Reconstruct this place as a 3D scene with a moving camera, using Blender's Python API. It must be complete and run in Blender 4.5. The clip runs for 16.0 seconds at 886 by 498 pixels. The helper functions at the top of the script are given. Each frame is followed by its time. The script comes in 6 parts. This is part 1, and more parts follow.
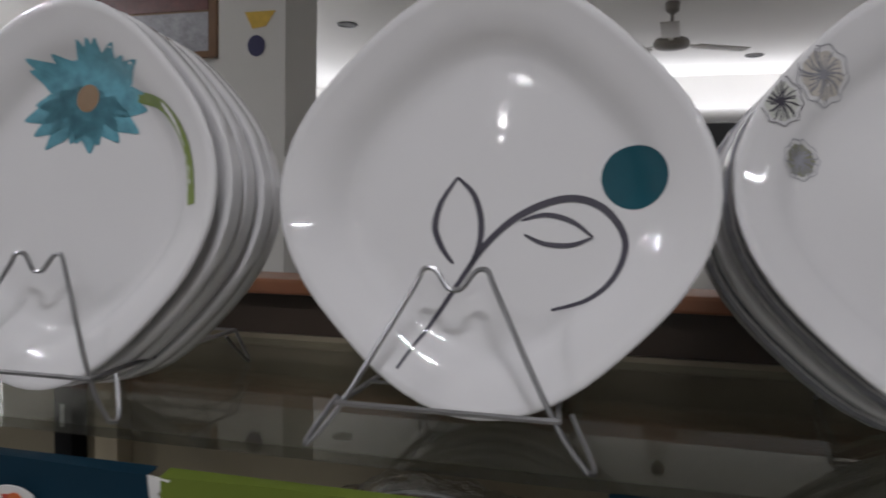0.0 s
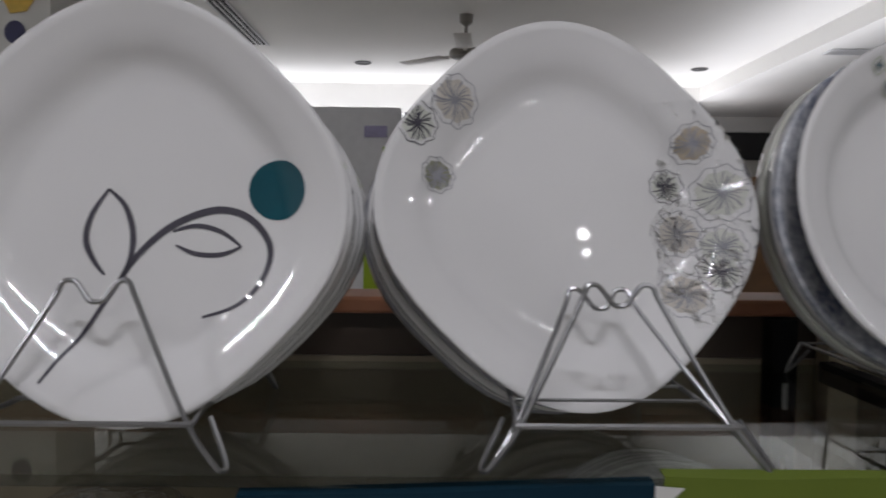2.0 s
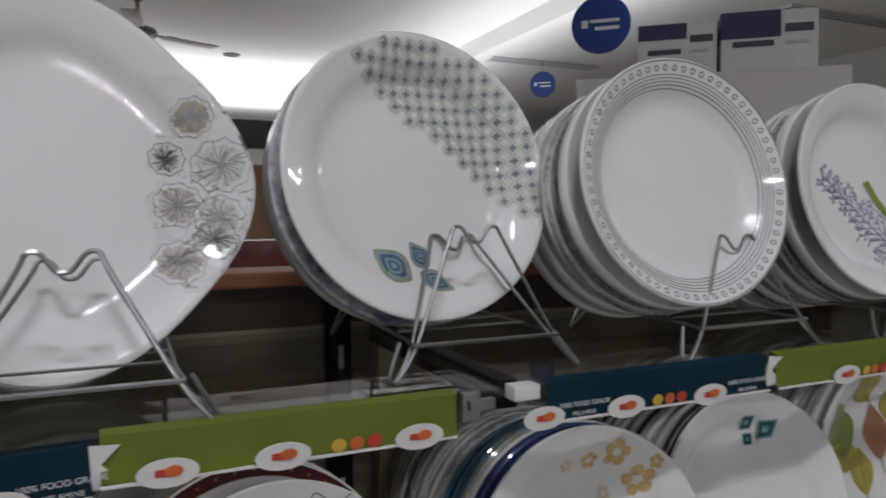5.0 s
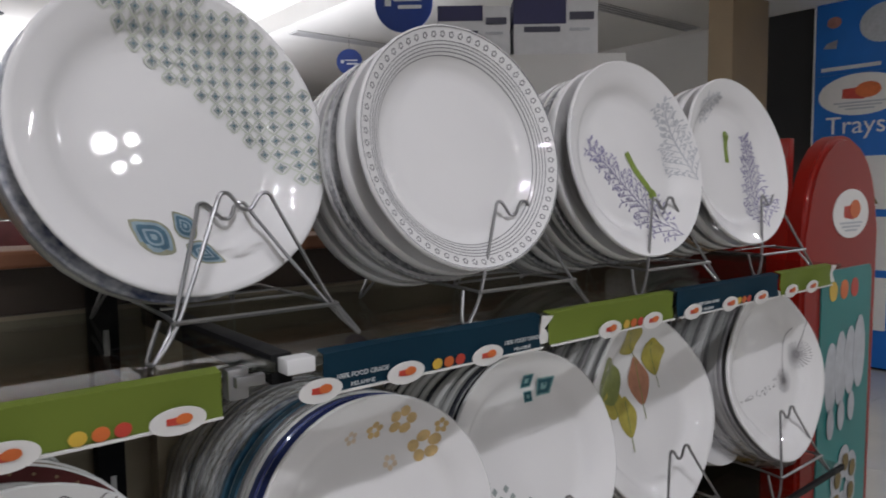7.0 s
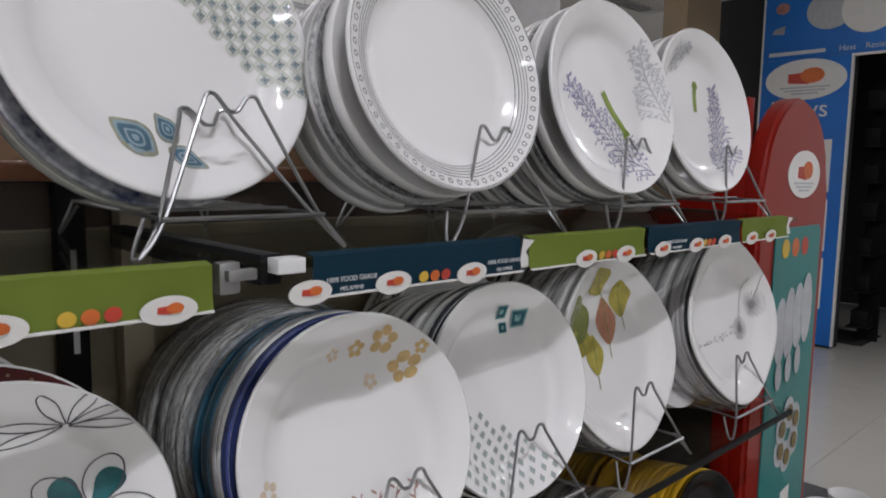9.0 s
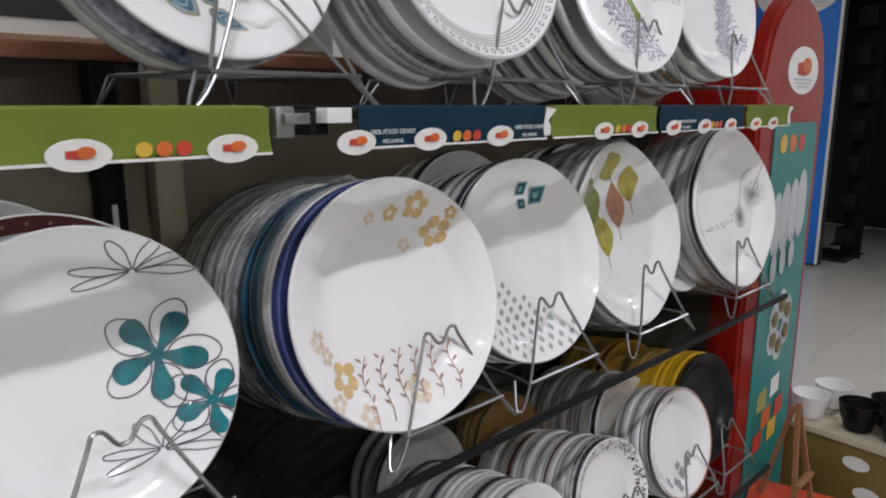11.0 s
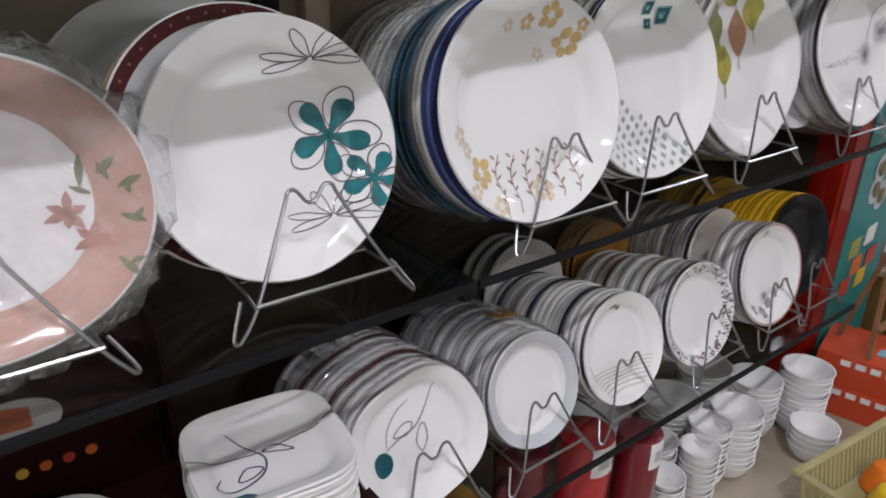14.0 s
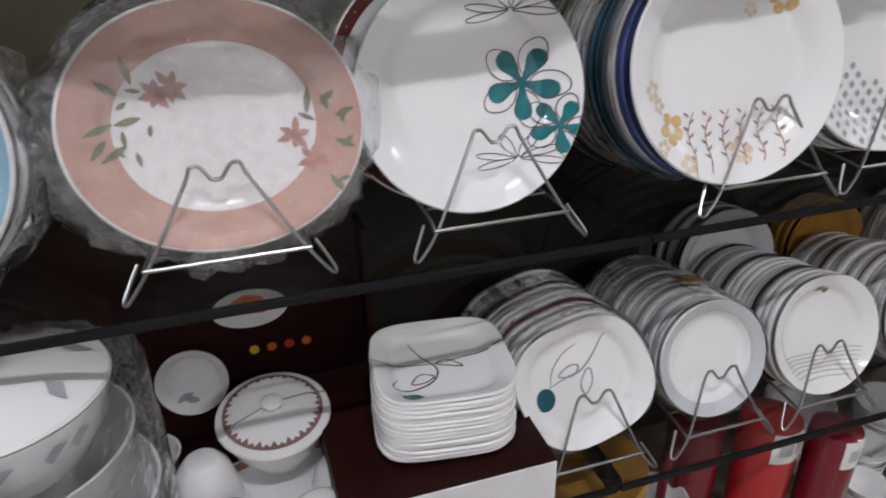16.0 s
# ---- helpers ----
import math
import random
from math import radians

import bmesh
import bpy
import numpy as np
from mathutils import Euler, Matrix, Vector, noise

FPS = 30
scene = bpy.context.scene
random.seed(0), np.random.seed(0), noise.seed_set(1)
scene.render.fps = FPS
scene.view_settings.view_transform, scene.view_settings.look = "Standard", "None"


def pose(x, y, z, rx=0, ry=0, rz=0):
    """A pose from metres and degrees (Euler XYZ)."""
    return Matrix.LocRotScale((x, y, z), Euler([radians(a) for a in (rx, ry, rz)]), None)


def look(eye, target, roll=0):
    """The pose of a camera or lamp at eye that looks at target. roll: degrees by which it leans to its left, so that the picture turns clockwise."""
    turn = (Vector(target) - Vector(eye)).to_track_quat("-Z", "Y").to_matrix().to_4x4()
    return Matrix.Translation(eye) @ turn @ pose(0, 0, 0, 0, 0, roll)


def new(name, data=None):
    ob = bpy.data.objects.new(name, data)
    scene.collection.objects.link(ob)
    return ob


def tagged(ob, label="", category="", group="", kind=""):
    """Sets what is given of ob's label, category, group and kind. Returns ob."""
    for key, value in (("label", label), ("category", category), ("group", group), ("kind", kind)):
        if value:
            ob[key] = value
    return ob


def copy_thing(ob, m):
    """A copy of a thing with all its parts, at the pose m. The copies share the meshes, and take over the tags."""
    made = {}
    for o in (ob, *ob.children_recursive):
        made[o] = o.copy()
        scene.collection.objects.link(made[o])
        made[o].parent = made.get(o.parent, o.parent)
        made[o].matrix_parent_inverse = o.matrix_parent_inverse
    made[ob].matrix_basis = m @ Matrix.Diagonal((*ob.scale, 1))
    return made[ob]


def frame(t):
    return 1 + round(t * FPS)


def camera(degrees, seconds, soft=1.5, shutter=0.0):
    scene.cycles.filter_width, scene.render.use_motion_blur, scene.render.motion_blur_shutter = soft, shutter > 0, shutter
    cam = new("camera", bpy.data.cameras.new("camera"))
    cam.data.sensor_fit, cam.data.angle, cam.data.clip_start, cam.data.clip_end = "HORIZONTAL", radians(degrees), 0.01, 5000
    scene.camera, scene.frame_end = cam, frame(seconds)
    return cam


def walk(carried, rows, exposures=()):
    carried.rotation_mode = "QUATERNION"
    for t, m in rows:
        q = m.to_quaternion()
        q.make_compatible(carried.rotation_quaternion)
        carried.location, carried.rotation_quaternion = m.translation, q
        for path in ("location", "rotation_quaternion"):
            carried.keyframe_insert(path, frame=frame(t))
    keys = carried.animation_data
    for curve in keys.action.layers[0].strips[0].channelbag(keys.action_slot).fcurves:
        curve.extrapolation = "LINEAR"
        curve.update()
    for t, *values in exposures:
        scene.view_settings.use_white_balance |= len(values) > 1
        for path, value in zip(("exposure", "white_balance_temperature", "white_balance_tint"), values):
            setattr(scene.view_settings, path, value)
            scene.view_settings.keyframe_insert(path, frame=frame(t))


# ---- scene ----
cam = camera(65.0, 16.0, soft=1.8, shutter=0.5)
PATH = [
    (0, (0.093, -0.027, 1.474), (-0.394, 1.91, 1.381), 1.0),
    (0.5, (0.123, -0.02, 1.478), (-0.227, 1.946, 1.37), 1.3),
    (1, (0.154, -0.021, 1.481), (-0.062, 1.965, 1.389), 1.2),
    (1.5, (0.187, -0.029, 1.482), (0.093, 1.966, 1.391), 0.7),
    (2, (0.214, -0.044, 1.482), (0.236, 1.954, 1.4), 0.6),
    (2.5, (0.248, -0.06, 1.481), (0.438, 1.929, 1.395), 0.7),
    (3, (0.277, -0.07, 1.479), (0.593, 1.902, 1.371), 1.0),
    (3.5, (0.306, -0.082, 1.474), (0.741, 1.867, 1.357), 1.0),
    (4, (0.332, -0.091, 1.471), (0.862, 1.834, 1.356), 0.6),
    (4.5, (0.362, -0.1, 1.467), (1.027, 1.783, 1.363), 0.2),
    (5, (0.382, -0.105, 1.464), (1.191, 1.722, 1.362), -0.3),
    (5.2, (0.39, -0.107, 1.464), (1.25, 1.696, 1.356), -0.4),
    (7.3, (0.423, -0.102, 1.447), (1.725, 1.409, 1.303), -0.3),
    (7.5, (0.419, -0.102, 1.444), (1.746, 1.39, 1.313), 0.0),
    (8, (0.409, -0.097, 1.424), (1.764, 1.365, 1.261), 0.2),
    (8.5, (0.399, -0.091, 1.406), (1.748, 1.375, 1.23), 0.3),
    (9, (0.394, -0.084, 1.391), (1.755, 1.365, 1.171), 0.9),
    (9.2, (0.391, -0.085, 1.384), (1.76, 1.356, 1.154), 1.0),
    (11.3, (0.315, -0.087, 1.322), (1.679, 1.307, 0.882), 0.1),
    (11.5, (0.302, -0.089, 1.321), (1.664, 1.301, 0.858), 0.3),
    (12, (0.268, -0.092, 1.316), (1.62, 1.29, 0.803), 0.3),
    (12.5, (0.236, -0.097, 1.308), (1.551, 1.288, 0.712), 0.6),
    (13, (0.221, -0.101, 1.302), (1.483, 1.303, 0.64), 0.6),
    (13.5, (0.217, -0.108, 1.3), (1.418, 1.317, 0.572), 0.7),
    (14, (0.229, -0.116, 1.292), (1.355, 1.331, 0.492), 0.9),
    (14.5, (0.238, -0.129, 1.287), (1.242, 1.411, 0.498), -0.1),
    (15, (0.249, -0.16, 1.296), (1.062, 1.455, 0.441), -0.7),
    (15.5, (0.252, -0.18, 1.293), (0.913, 1.495, 0.422), -1.1),
    (16, (0.251, -0.192, 1.292), (0.779, 1.518, 0.399), -1.3),
]
EXPOSURES = [(0, -1.54), (2, -1.60), (3.5, -1.58), (5, -1.34), (7.5, -1.00), (9, -0.82), (11.5, -0.50), (13.5, -0.52), (16, -0.62)]
walk(cam, [(t, look(eye, target, roll)) for t, eye, target, roll in PATH], EXPOSURES)

# ---- light ----
world = bpy.data.worlds.new("shop_world")
scene.world = world
world.use_nodes = True
wb = world.node_tree.nodes["Background"]
wb.inputs[0].default_value, wb.inputs[1].default_value = (0.9, 0.95, 1.0, 1), 0.12
CEIL = 3.1


def lamp(x, y, z, sx, sy, watts, colour=(0.925, 0.925, 1.0), aim=(0, 0, 0)):
    data = bpy.data.lights.new("unseen_lamp_light", "AREA")
    data.shape, data.size, data.size_y, data.energy, data.color = "RECTANGLE", sx, sy, watts, colour
    ob = new("unseen_lamp_light", data)
    ob.matrix_world = pose(x, y, z, *aim)
    return ob


lamp(0.35, -0.80, CEIL - 0.10, 0.5, 0.045, 42)
# unseen fill lamps, added to brighten shadows, stack sides and the door sign
lamp(0.9, -3.3, CEIL - 0.10, 0.6, 0.045, 72)
lamp(-2.6, -0.85, CEIL - 0.10, 0.6, 0.045, 75)
lamp(4.6, -0.6, CEIL - 0.10, 1.2, 0.045, 70)
# unseen upward lamps added to wash the ceiling like cove lights, without fixtures
lamp(0.0, 8.05, 2.25, 7.0, 0.30, 165, aim=(180, 0, 0))
lamp(3.15, 5.2, 2.35, 0.30, 5.0, 64, aim=(180, 0, 0))
lamp(-4.1, 4.0, 2.25, 0.30, 7.0, 240, aim=(180, 0, 0))


# ---- materials ----
def mat(name, colour, rough=0.5, metal=0.0, var=0.08, scale=30.0, bump=0.0, bscale=200.0, coat=0.0, emit=None, second=None, coords="Object"):
    m = bpy.data.materials.new(name)
    m.use_nodes = True
    nt = m.node_tree
    b = nt.nodes["Principled BSDF"]
    b.inputs["Roughness"].default_value, b.inputs["Metallic"].default_value = rough, metal
    b.inputs["Coat Weight"].default_value = coat
    b.inputs["Coat Roughness"].default_value = 0.03
    if coat:
        b.inputs["Specular IOR Level"].default_value = 0.15
        rough = max(rough, 0.35)
    tc = nt.nodes.new("ShaderNodeTexCoord")
    n1 = nt.nodes.new("ShaderNodeTexNoise")
    n1.inputs["Scale"].default_value, n1.inputs["Detail"].default_value = scale, 6
    nt.links.new(tc.outputs[coords], n1.inputs["Vector"])
    n2 = nt.nodes.new("ShaderNodeTexNoise")
    n2.inputs["Scale"].default_value = scale * 0.13
    nt.links.new(tc.outputs[coords], n2.inputs["Vector"])
    add = nt.nodes.new("ShaderNodeMath")
    add.operation = "MULTIPLY_ADD"
    add.inputs[1].default_value = 0.5
    nt.links.new(n1.outputs["Fac"], add.inputs[0])
    half = nt.nodes.new("ShaderNodeMath")
    half.operation, half.inputs[1].default_value = "MULTIPLY", 0.5
    nt.links.new(n2.outputs["Fac"], half.inputs[0])
    nt.links.new(half.outputs[0], add.inputs[2])
    ramp = nt.nodes.new("ShaderNodeValToRGB")
    dark = second or tuple(c * (1 - var) for c in colour)
    light = tuple(min(1, c * (1 + var * 0.5)) for c in colour)
    ramp.color_ramp.elements[0].position, ramp.color_ramp.elements[1].position = 0.32, 0.62
    ramp.color_ramp.elements[0].color, ramp.color_ramp.elements[1].color = (*dark, 1), (*light, 1)
    nt.links.new(add.outputs[0], ramp.inputs[0])
    nt.links.new(ramp.outputs[0], b.inputs["Base Color"])
    rr = nt.nodes.new("ShaderNodeMapRange")
    rr.inputs[3].default_value, rr.inputs[4].default_value = max(0.02, rough * 0.8), min(1, rough * 1.2)
    nt.links.new(n1.outputs["Fac"], rr.inputs[0])
    nt.links.new(rr.outputs[0], b.inputs["Roughness"])
    if bump:
        n3 = nt.nodes.new("ShaderNodeTexNoise")
        n3.inputs["Scale"].default_value, n3.inputs["Detail"].default_value = bscale, 4
        nt.links.new(tc.outputs[coords], n3.inputs["Vector"])
        bp = nt.nodes.new("ShaderNodeBump")
        bp.inputs["Strength"].default_value, bp.inputs["Distance"].default_value = bump, 0.002
        nt.links.new(n3.outputs["Fac"], bp.inputs["Height"])
        nt.links.new(bp.outputs[0], b.inputs["Normal"])
    if emit:
        b.inputs["Emission Color"].default_value = (*emit[:3], 1)
        b.inputs["Emission Strength"].default_value = emit[3]
    return m


def clear(name, tint, ior=1.5, rough=0.02, bump=0.0, bscale=60.0, gain=1.0, milk=0.0):
    """Clear sheet: tinted see-through with mirror gloss by Fresnel."""
    m = bpy.data.materials.new(name)
    m.use_nodes = True
    nt = m.node_tree
    nt.nodes.remove(nt.nodes["Principled BSDF"])
    out = nt.nodes["Material Output"]
    tr = nt.nodes.new("ShaderNodeBsdfTransparent")
    tr.inputs[0].default_value = (*tint, 1)
    gl = nt.nodes.new("ShaderNodeBsdfGlossy")
    gl.inputs["Roughness"].default_value = rough
    fr = nt.nodes.new("ShaderNodeFresnel")
    fr.inputs[0].default_value = ior
    mul = nt.nodes.new("ShaderNodeMath")
    mul.operation, mul.use_clamp = "MULTIPLY", True
    mul.inputs[1].default_value = gain
    nt.links.new(fr.outputs[0], mul.inputs[0])
    mx = nt.nodes.new("ShaderNodeMixShader")
    nt.links.new(mul.outputs[0], mx.inputs[0])
    nt.links.new(tr.outputs[0], mx.inputs[1])
    nt.links.new(gl.outputs[0], mx.inputs[2])
    nt.links.new(mx.outputs[0], out.inputs[0])
    if bump:
        tc = nt.nodes.new("ShaderNodeTexCoord")
        n3 = nt.nodes.new("ShaderNodeTexNoise")
        n3.inputs["Scale"].default_value, n3.inputs["Detail"].default_value = bscale, 5
        nt.links.new(tc.outputs["Object"], n3.inputs["Vector"])
        bp = nt.nodes.new("ShaderNodeBump")
        bp.inputs["Strength"].default_value, bp.inputs["Distance"].default_value = bump, 0.01
        nt.links.new(n3.outputs["Fac"], bp.inputs["Height"])
        nt.links.new(bp.outputs[0], gl.inputs["Normal"])
        nt.links.new(bp.outputs[0], fr.inputs["Normal"])
        if milk:
            df = nt.nodes.new("ShaderNodeBsdfDiffuse")
            df.inputs[0].default_value = (0.85, 0.85, 0.86, 1)
            rp = nt.nodes.new("ShaderNodeMapRange")
            rp.inputs[1].default_value, rp.inputs[2].default_value = 0.40, 0.72
            rp.inputs[3].default_value, rp.inputs[4].default_value = milk * 0.3, milk * 2.2
            nt.links.new(n3.outputs["Fac"], rp.inputs[0])
            m2 = nt.nodes.new("ShaderNodeMixShader")
            nt.links.new(rp.outputs[0], m2.inputs[0])
            nt.links.new(tr.outputs[0], m2.inputs[1])
            nt.links.new(df.outputs[0], m2.inputs[2])
            nt.links.new(m2.outputs[0], mx.inputs[1])
    return m


M = {}
M["white"] = mat("white_melamine", (0.78, 0.77, 0.77), 0.35, var=0.03, scale=8, coat=1.0, bump=0.003, bscale=14)
M["greyplate"] = mat("pale_grey_melamine", (0.55, 0.55, 0.54), 0.35, var=0.06, scale=8, coat=1.0)
M["navy"] = mat("navy_print", (0.045, 0.065, 0.22), 0.18, coat=0.9)
M["teal"] = mat("teal_print", (0.007, 0.088, 0.120), 0.18, coat=0.9, var=0.25)
M["teal_light"] = mat("light_teal_print", (0.17, 0.36, 0.37), 0.18, coat=0.9, var=0.2)
M["line"] = mat("dark_grey_line_print", (0.085, 0.08, 0.10), 0.2, coat=0.9)
M["line_soft"] = mat("grey_line_print", (0.30, 0.29, 0.30), 0.2, coat=0.9)
M["blackrim"] = mat("black_pattern_print", (0.025, 0.028, 0.04), 0.2, coat=0.9, var=0.3)
M["maroon"] = mat("maroon_print", (0.11, 0.025, 0.025), 0.2, coat=0.9, var=0.3)
M["brownrim"] = mat("tan_brown_print", (0.30, 0.20, 0.12), 0.2, coat=0.9, var=0.2)
M["olive"] = mat("olive_print", (0.33, 0.33, 0.24), 0.2, coat=0.9, var=0.3, scale=200)
M["palegreen"] = mat("pale_green_print", (0.66, 0.67, 0.61), 0.16, coat=0.9, var=0.06)
M["diamond"] = mat("grey_green_diamond_print", (0.33, 0.37, 0.36), 0.18, coat=0.9, var=0.2)
M["lattice"] = mat("pale_sage_lattice_print", (0.60, 0.63, 0.55), 0.18, coat=0.9, var=0.12)
M["stripe"] = mat("pale_olive_stripe_print", (0.54, 0.53, 0.46), 0.2, coat=0.9, var=0.3, scale=200)
M["tan"] = mat("tan_flower_print", (0.50, 0.42, 0.32), 0.2, coat=0.9, var=0.25, scale=150)
M["beige"] = mat("beige_flower_print", (0.62, 0.58, 0.52), 0.2, coat=0.9, var=0.15, scale=150)
M["slate"] = mat("slate_flower_print", (0.33, 0.33, 0.36), 0.2, coat=0.9, var=0.3, scale=150)
M["orangefl"] = mat("apricot_flower_print", (0.62, 0.44, 0.20), 0.2, coat=0.9, var=0.25, scale=120)
M["orangepale"] = mat("pale_apricot_print", (0.70, 0.58, 0.44), 0.2, coat=0.9, var=0.2, scale=120)
M["leafgreen"] = mat("olive_leaf_print", (0.22, 0.25, 0.07), 0.2, coat=0.9, var=0.4, scale=60)
M["leafyellow"] = mat("yellow_leaf_print", (0.42, 0.36, 0.07), 0.2, coat=0.9, var=0.35, scale=60)
M["leafrust"] = mat("rust_leaf_print", (0.44, 0.20, 0.12), 0.2, coat=0.9, var=0.3, scale=60)
M["lavender"] = mat("lavender_print", (0.30, 0.28, 0.43), 0.2, coat=0.9, var=0.25, scale=150)
M["lavpale"] = mat("pale_lavender_print", (0.52, 0.53, 0.56), 0.2, coat=0.9, var=0.1)
M["stemgreen"] = mat("green_stem_print", (0.22, 0.30, 0.06), 0.2, coat=0.9, var=0.2)
M["bluefl"] = mat("cornflower_blue_print", (0.13, 0.36, 0.44), 0.2, coat=0.9, var=0.45, scale=90)
M["pink"] = mat("salmon_pink_rim_print", (0.52, 0.31, 0.25), 0.2, coat=0.9, var=0.12, scale=40)
M["pinkfl"] = mat("pink_flower_print", (0.42, 0.20, 0.165), 0.2, coat=0.9, var=0.35, scale=120)
M["greenleaf2"] = mat("dark_green_leaf_print", (0.17, 0.18, 0.095), 0.2, coat=0.9, var=0.3)
M["skyrim"] = mat("light_blue_rim_print", (0.22, 0.42, 0.55), 0.2, coat=0.9, var=0.15)
M["yellowpl"] = mat("mustard_yellow_melamine", (0.62, 0.36, 0.02), 0.22, coat=0.4, var=0.1, scale=10)
M["blackpl"] = mat("black_melamine", (0.007, 0.007, 0.008), 0.3, coat=0.15)
M["tealpetal"] = mat("teal_petal_print", (0.010, 0.155, 0.175), 0.18, coat=0.9, var=0.55, scale=45)
M["eyeblue"] = mat("dull_blue_leaf_print", (0.085, 0.165, 0.23), 0.18, coat=0.9, var=0.3, scale=90)
M["eyepale"] = mat("pale_blue_leaf_print", (0.28, 0.37, 0.42), 0.18, coat=0.9, var=0.2, scale=90)
M["navypattern"] = mat("navy_and_white_pattern_print", (0.62, 0.63, 0.66), 0.2, coat=0.9, scale=110, second=(0.03, 0.05, 0.13))
M["tealpattern"] = mat("dark_teal_pattern_print", (0.03, 0.10, 0.16), 0.2, coat=0.9, scale=110, second=(0.008, 0.032, 0.065))
M["blackpattern"] = mat("black_and_white_pattern_print", (0.55, 0.55, 0.56), 0.2, coat=0.9, scale=170, second=(0.03, 0.03, 0.04))
M["scallop"] = mat("dusky_pink_border_print", (0.25, 0.14, 0.14), 0.2, coat=0.9, var=0.3)
M["chrome"] = mat("chromed_wire", (0.33, 0.33, 0.335), 0.34, metal=1.0, var=0.1, scale=60)
M["black"] = mat("black_painted_metal", (0.010, 0.010, 0.011), 0.55, var=0.2)
M["black"].node_tree.nodes["Principled BSDF"].inputs["Specular IOR Level"].default_value = 0.12
M["whitemetal"] = mat("white_powder_coated_metal", (0.70, 0.70, 0.70), 0.4, var=0.05)
M["glass"] = clear("smoked_shelf_glass", (0.885, 0.90, 0.88), 1.5, 0.015, gain=0.35)
M["glassdark"] = clear("dark_shelf_glass", (0.84, 0.84, 0.82), 1.5, 0.02, gain=0.16)
M["glassclear"] = clear("clear_shelf_glass", (0.88, 0.89, 0.88), 1.5, 0.02, gain=0.2)
M["film"] = clear("clear_plastic_wrap", (0.95, 0.95, 0.95), 1.4, 0.06, bump=1.0, bscale=60, gain=3.6, milk=0.08)
M["filmthin"] = clear("thin_plastic_wrap", (0.97, 0.97, 0.97), 1.4, 0.035, bump=0.8, bscale=75, gain=1.7)
M["olivewall"] = mat("olive_tan_laminate", (0.25, 0.213, 0.150), 0.4, var=0.12, scale=6, bump=0.05)
M["upperback"] = mat("brown_laminate", (0.055, 0.037, 0.026), 0.45, var=0.2, scale=7, bump=0.05)
M["rimline"] = mat("charcoal_rim_line_print", (0.17, 0.17, 0.18), 0.2, coat=0.9)
M["lowerback"] = mat("dark_brown_panel", (0.030, 0.026, 0.021), 0.4, var=0.2, scale=6, bump=0.05)
M["sprig"] = mat("muted_red_brown_print", (0.40, 0.25, 0.21), 0.2, coat=0.9, var=0.3, scale=120)
M["capwood"] = mat("red_brown_wood", (0.28, 0.12, 0.065), 0.35, var=0.3, scale=14, coat=0.2)
M["pillarbeige"] = mat("tan_painted_pillar", (0.30, 0.22, 0.13), 0.5, var=0.12, scale=4)
M["post"] = mat("beige_painted_post", (0.42, 0.36, 0.26), 0.5, var=0.1)
M["lbl_green"] = mat("lime_green_card", (0.135, 0.18, 0.028), 0.6, var=0.15, scale=10)
M["lbl_blue"] = mat("petrol_blue_card", (0.004, 0.026, 0.046), 0.6, var=0.15, scale=10)
for k in ("lbl_green", "lbl_blue"):
    M[k].node_tree.nodes["Principled BSDF"].inputs["Specular IOR Level"].default_value = 0.15
M["paper"] = mat("white_card", (0.74, 0.73, 0.71), 0.5, var=0.05, scale=20)
M["red"] = mat("glossy_red_panel", (0.25, 0.008, 0.004), 0.28, coat=0.3, var=0.12, scale=5)
M["orange"] = mat("orange_logo_print", (0.62, 0.14, 0.03), 0.4, var=0.2)
M["yellowprint"] = mat("yellow_print", (0.65, 0.42, 0.05), 0.4, var=0.2)
M["redprint"] = mat("red_print", (0.50, 0.05, 0.03), 0.4, var=0.2)
M["tealpanel"] = mat("teal_printed_panel", (0.015, 0.19, 0.185), 0.35, var=0.15, scale=6)
M["silverprint"] = mat("silver_grey_print", (0.44, 0.46, 0.49), 0.4, var=0.2, scale=40)
M["darkred"] = mat("dark_maroon_carton", (0.020, 0.005, 0.0045), 0.45, var=0.3, scale=10)
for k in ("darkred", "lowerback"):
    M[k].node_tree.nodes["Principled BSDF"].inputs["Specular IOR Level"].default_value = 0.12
M["redcarton"] = mat("orange_red_carton", (0.56, 0.065, 0.02), 0.4, var=0.15, scale=12)
M["browncarton"] = mat("olive_brown_carton", (0.16, 0.115, 0.03), 0.45, var=0.2, scale=12)
M["kraft"] = mat("cream_carton", (0.50, 0.45, 0.34), 0.6, var=0.15, scale=20)
M["redplastic"] = mat("crimson_plastic", (0.40, 0.016, 0.022), 0.22, coat=0.9, var=0.1)
M["maroonplastic"] = mat("maroon_plastic", (0.16, 0.008, 0.02), 0.25, coat=0.9, var=0.1)
M["amber"] = mat("amber_brown_melamine", (0.46, 0.24, 0.05), 0.2, coat=0.4, var=0.3, scale=20)
M["basket"] = mat("pale_olive_plastic_basket", (0.45, 0.40, 0.20), 0.4, var=0.1)
M["orangeplastic"] = mat("orange_plastic", (0.85, 0.20, 0.01), 0.25, coat=0.9)
M["yellowplastic"] = mat("yellow_plastic", (0.80, 0.52, 0.02), 0.25, coat=0.9)
M["easel"] = mat("brown_wood", (0.26, 0.12, 0.05), 0.5, var=0.3, scale=30)
M["bluesign"] = mat("cobalt_blue_sign", (0.008, 0.035, 0.20), 0.35, var=0.1)
M["bluepanel"] = mat("bright_blue_panel", (0.006, 0.15, 0.55), 0.45, var=0.2, scale=3)
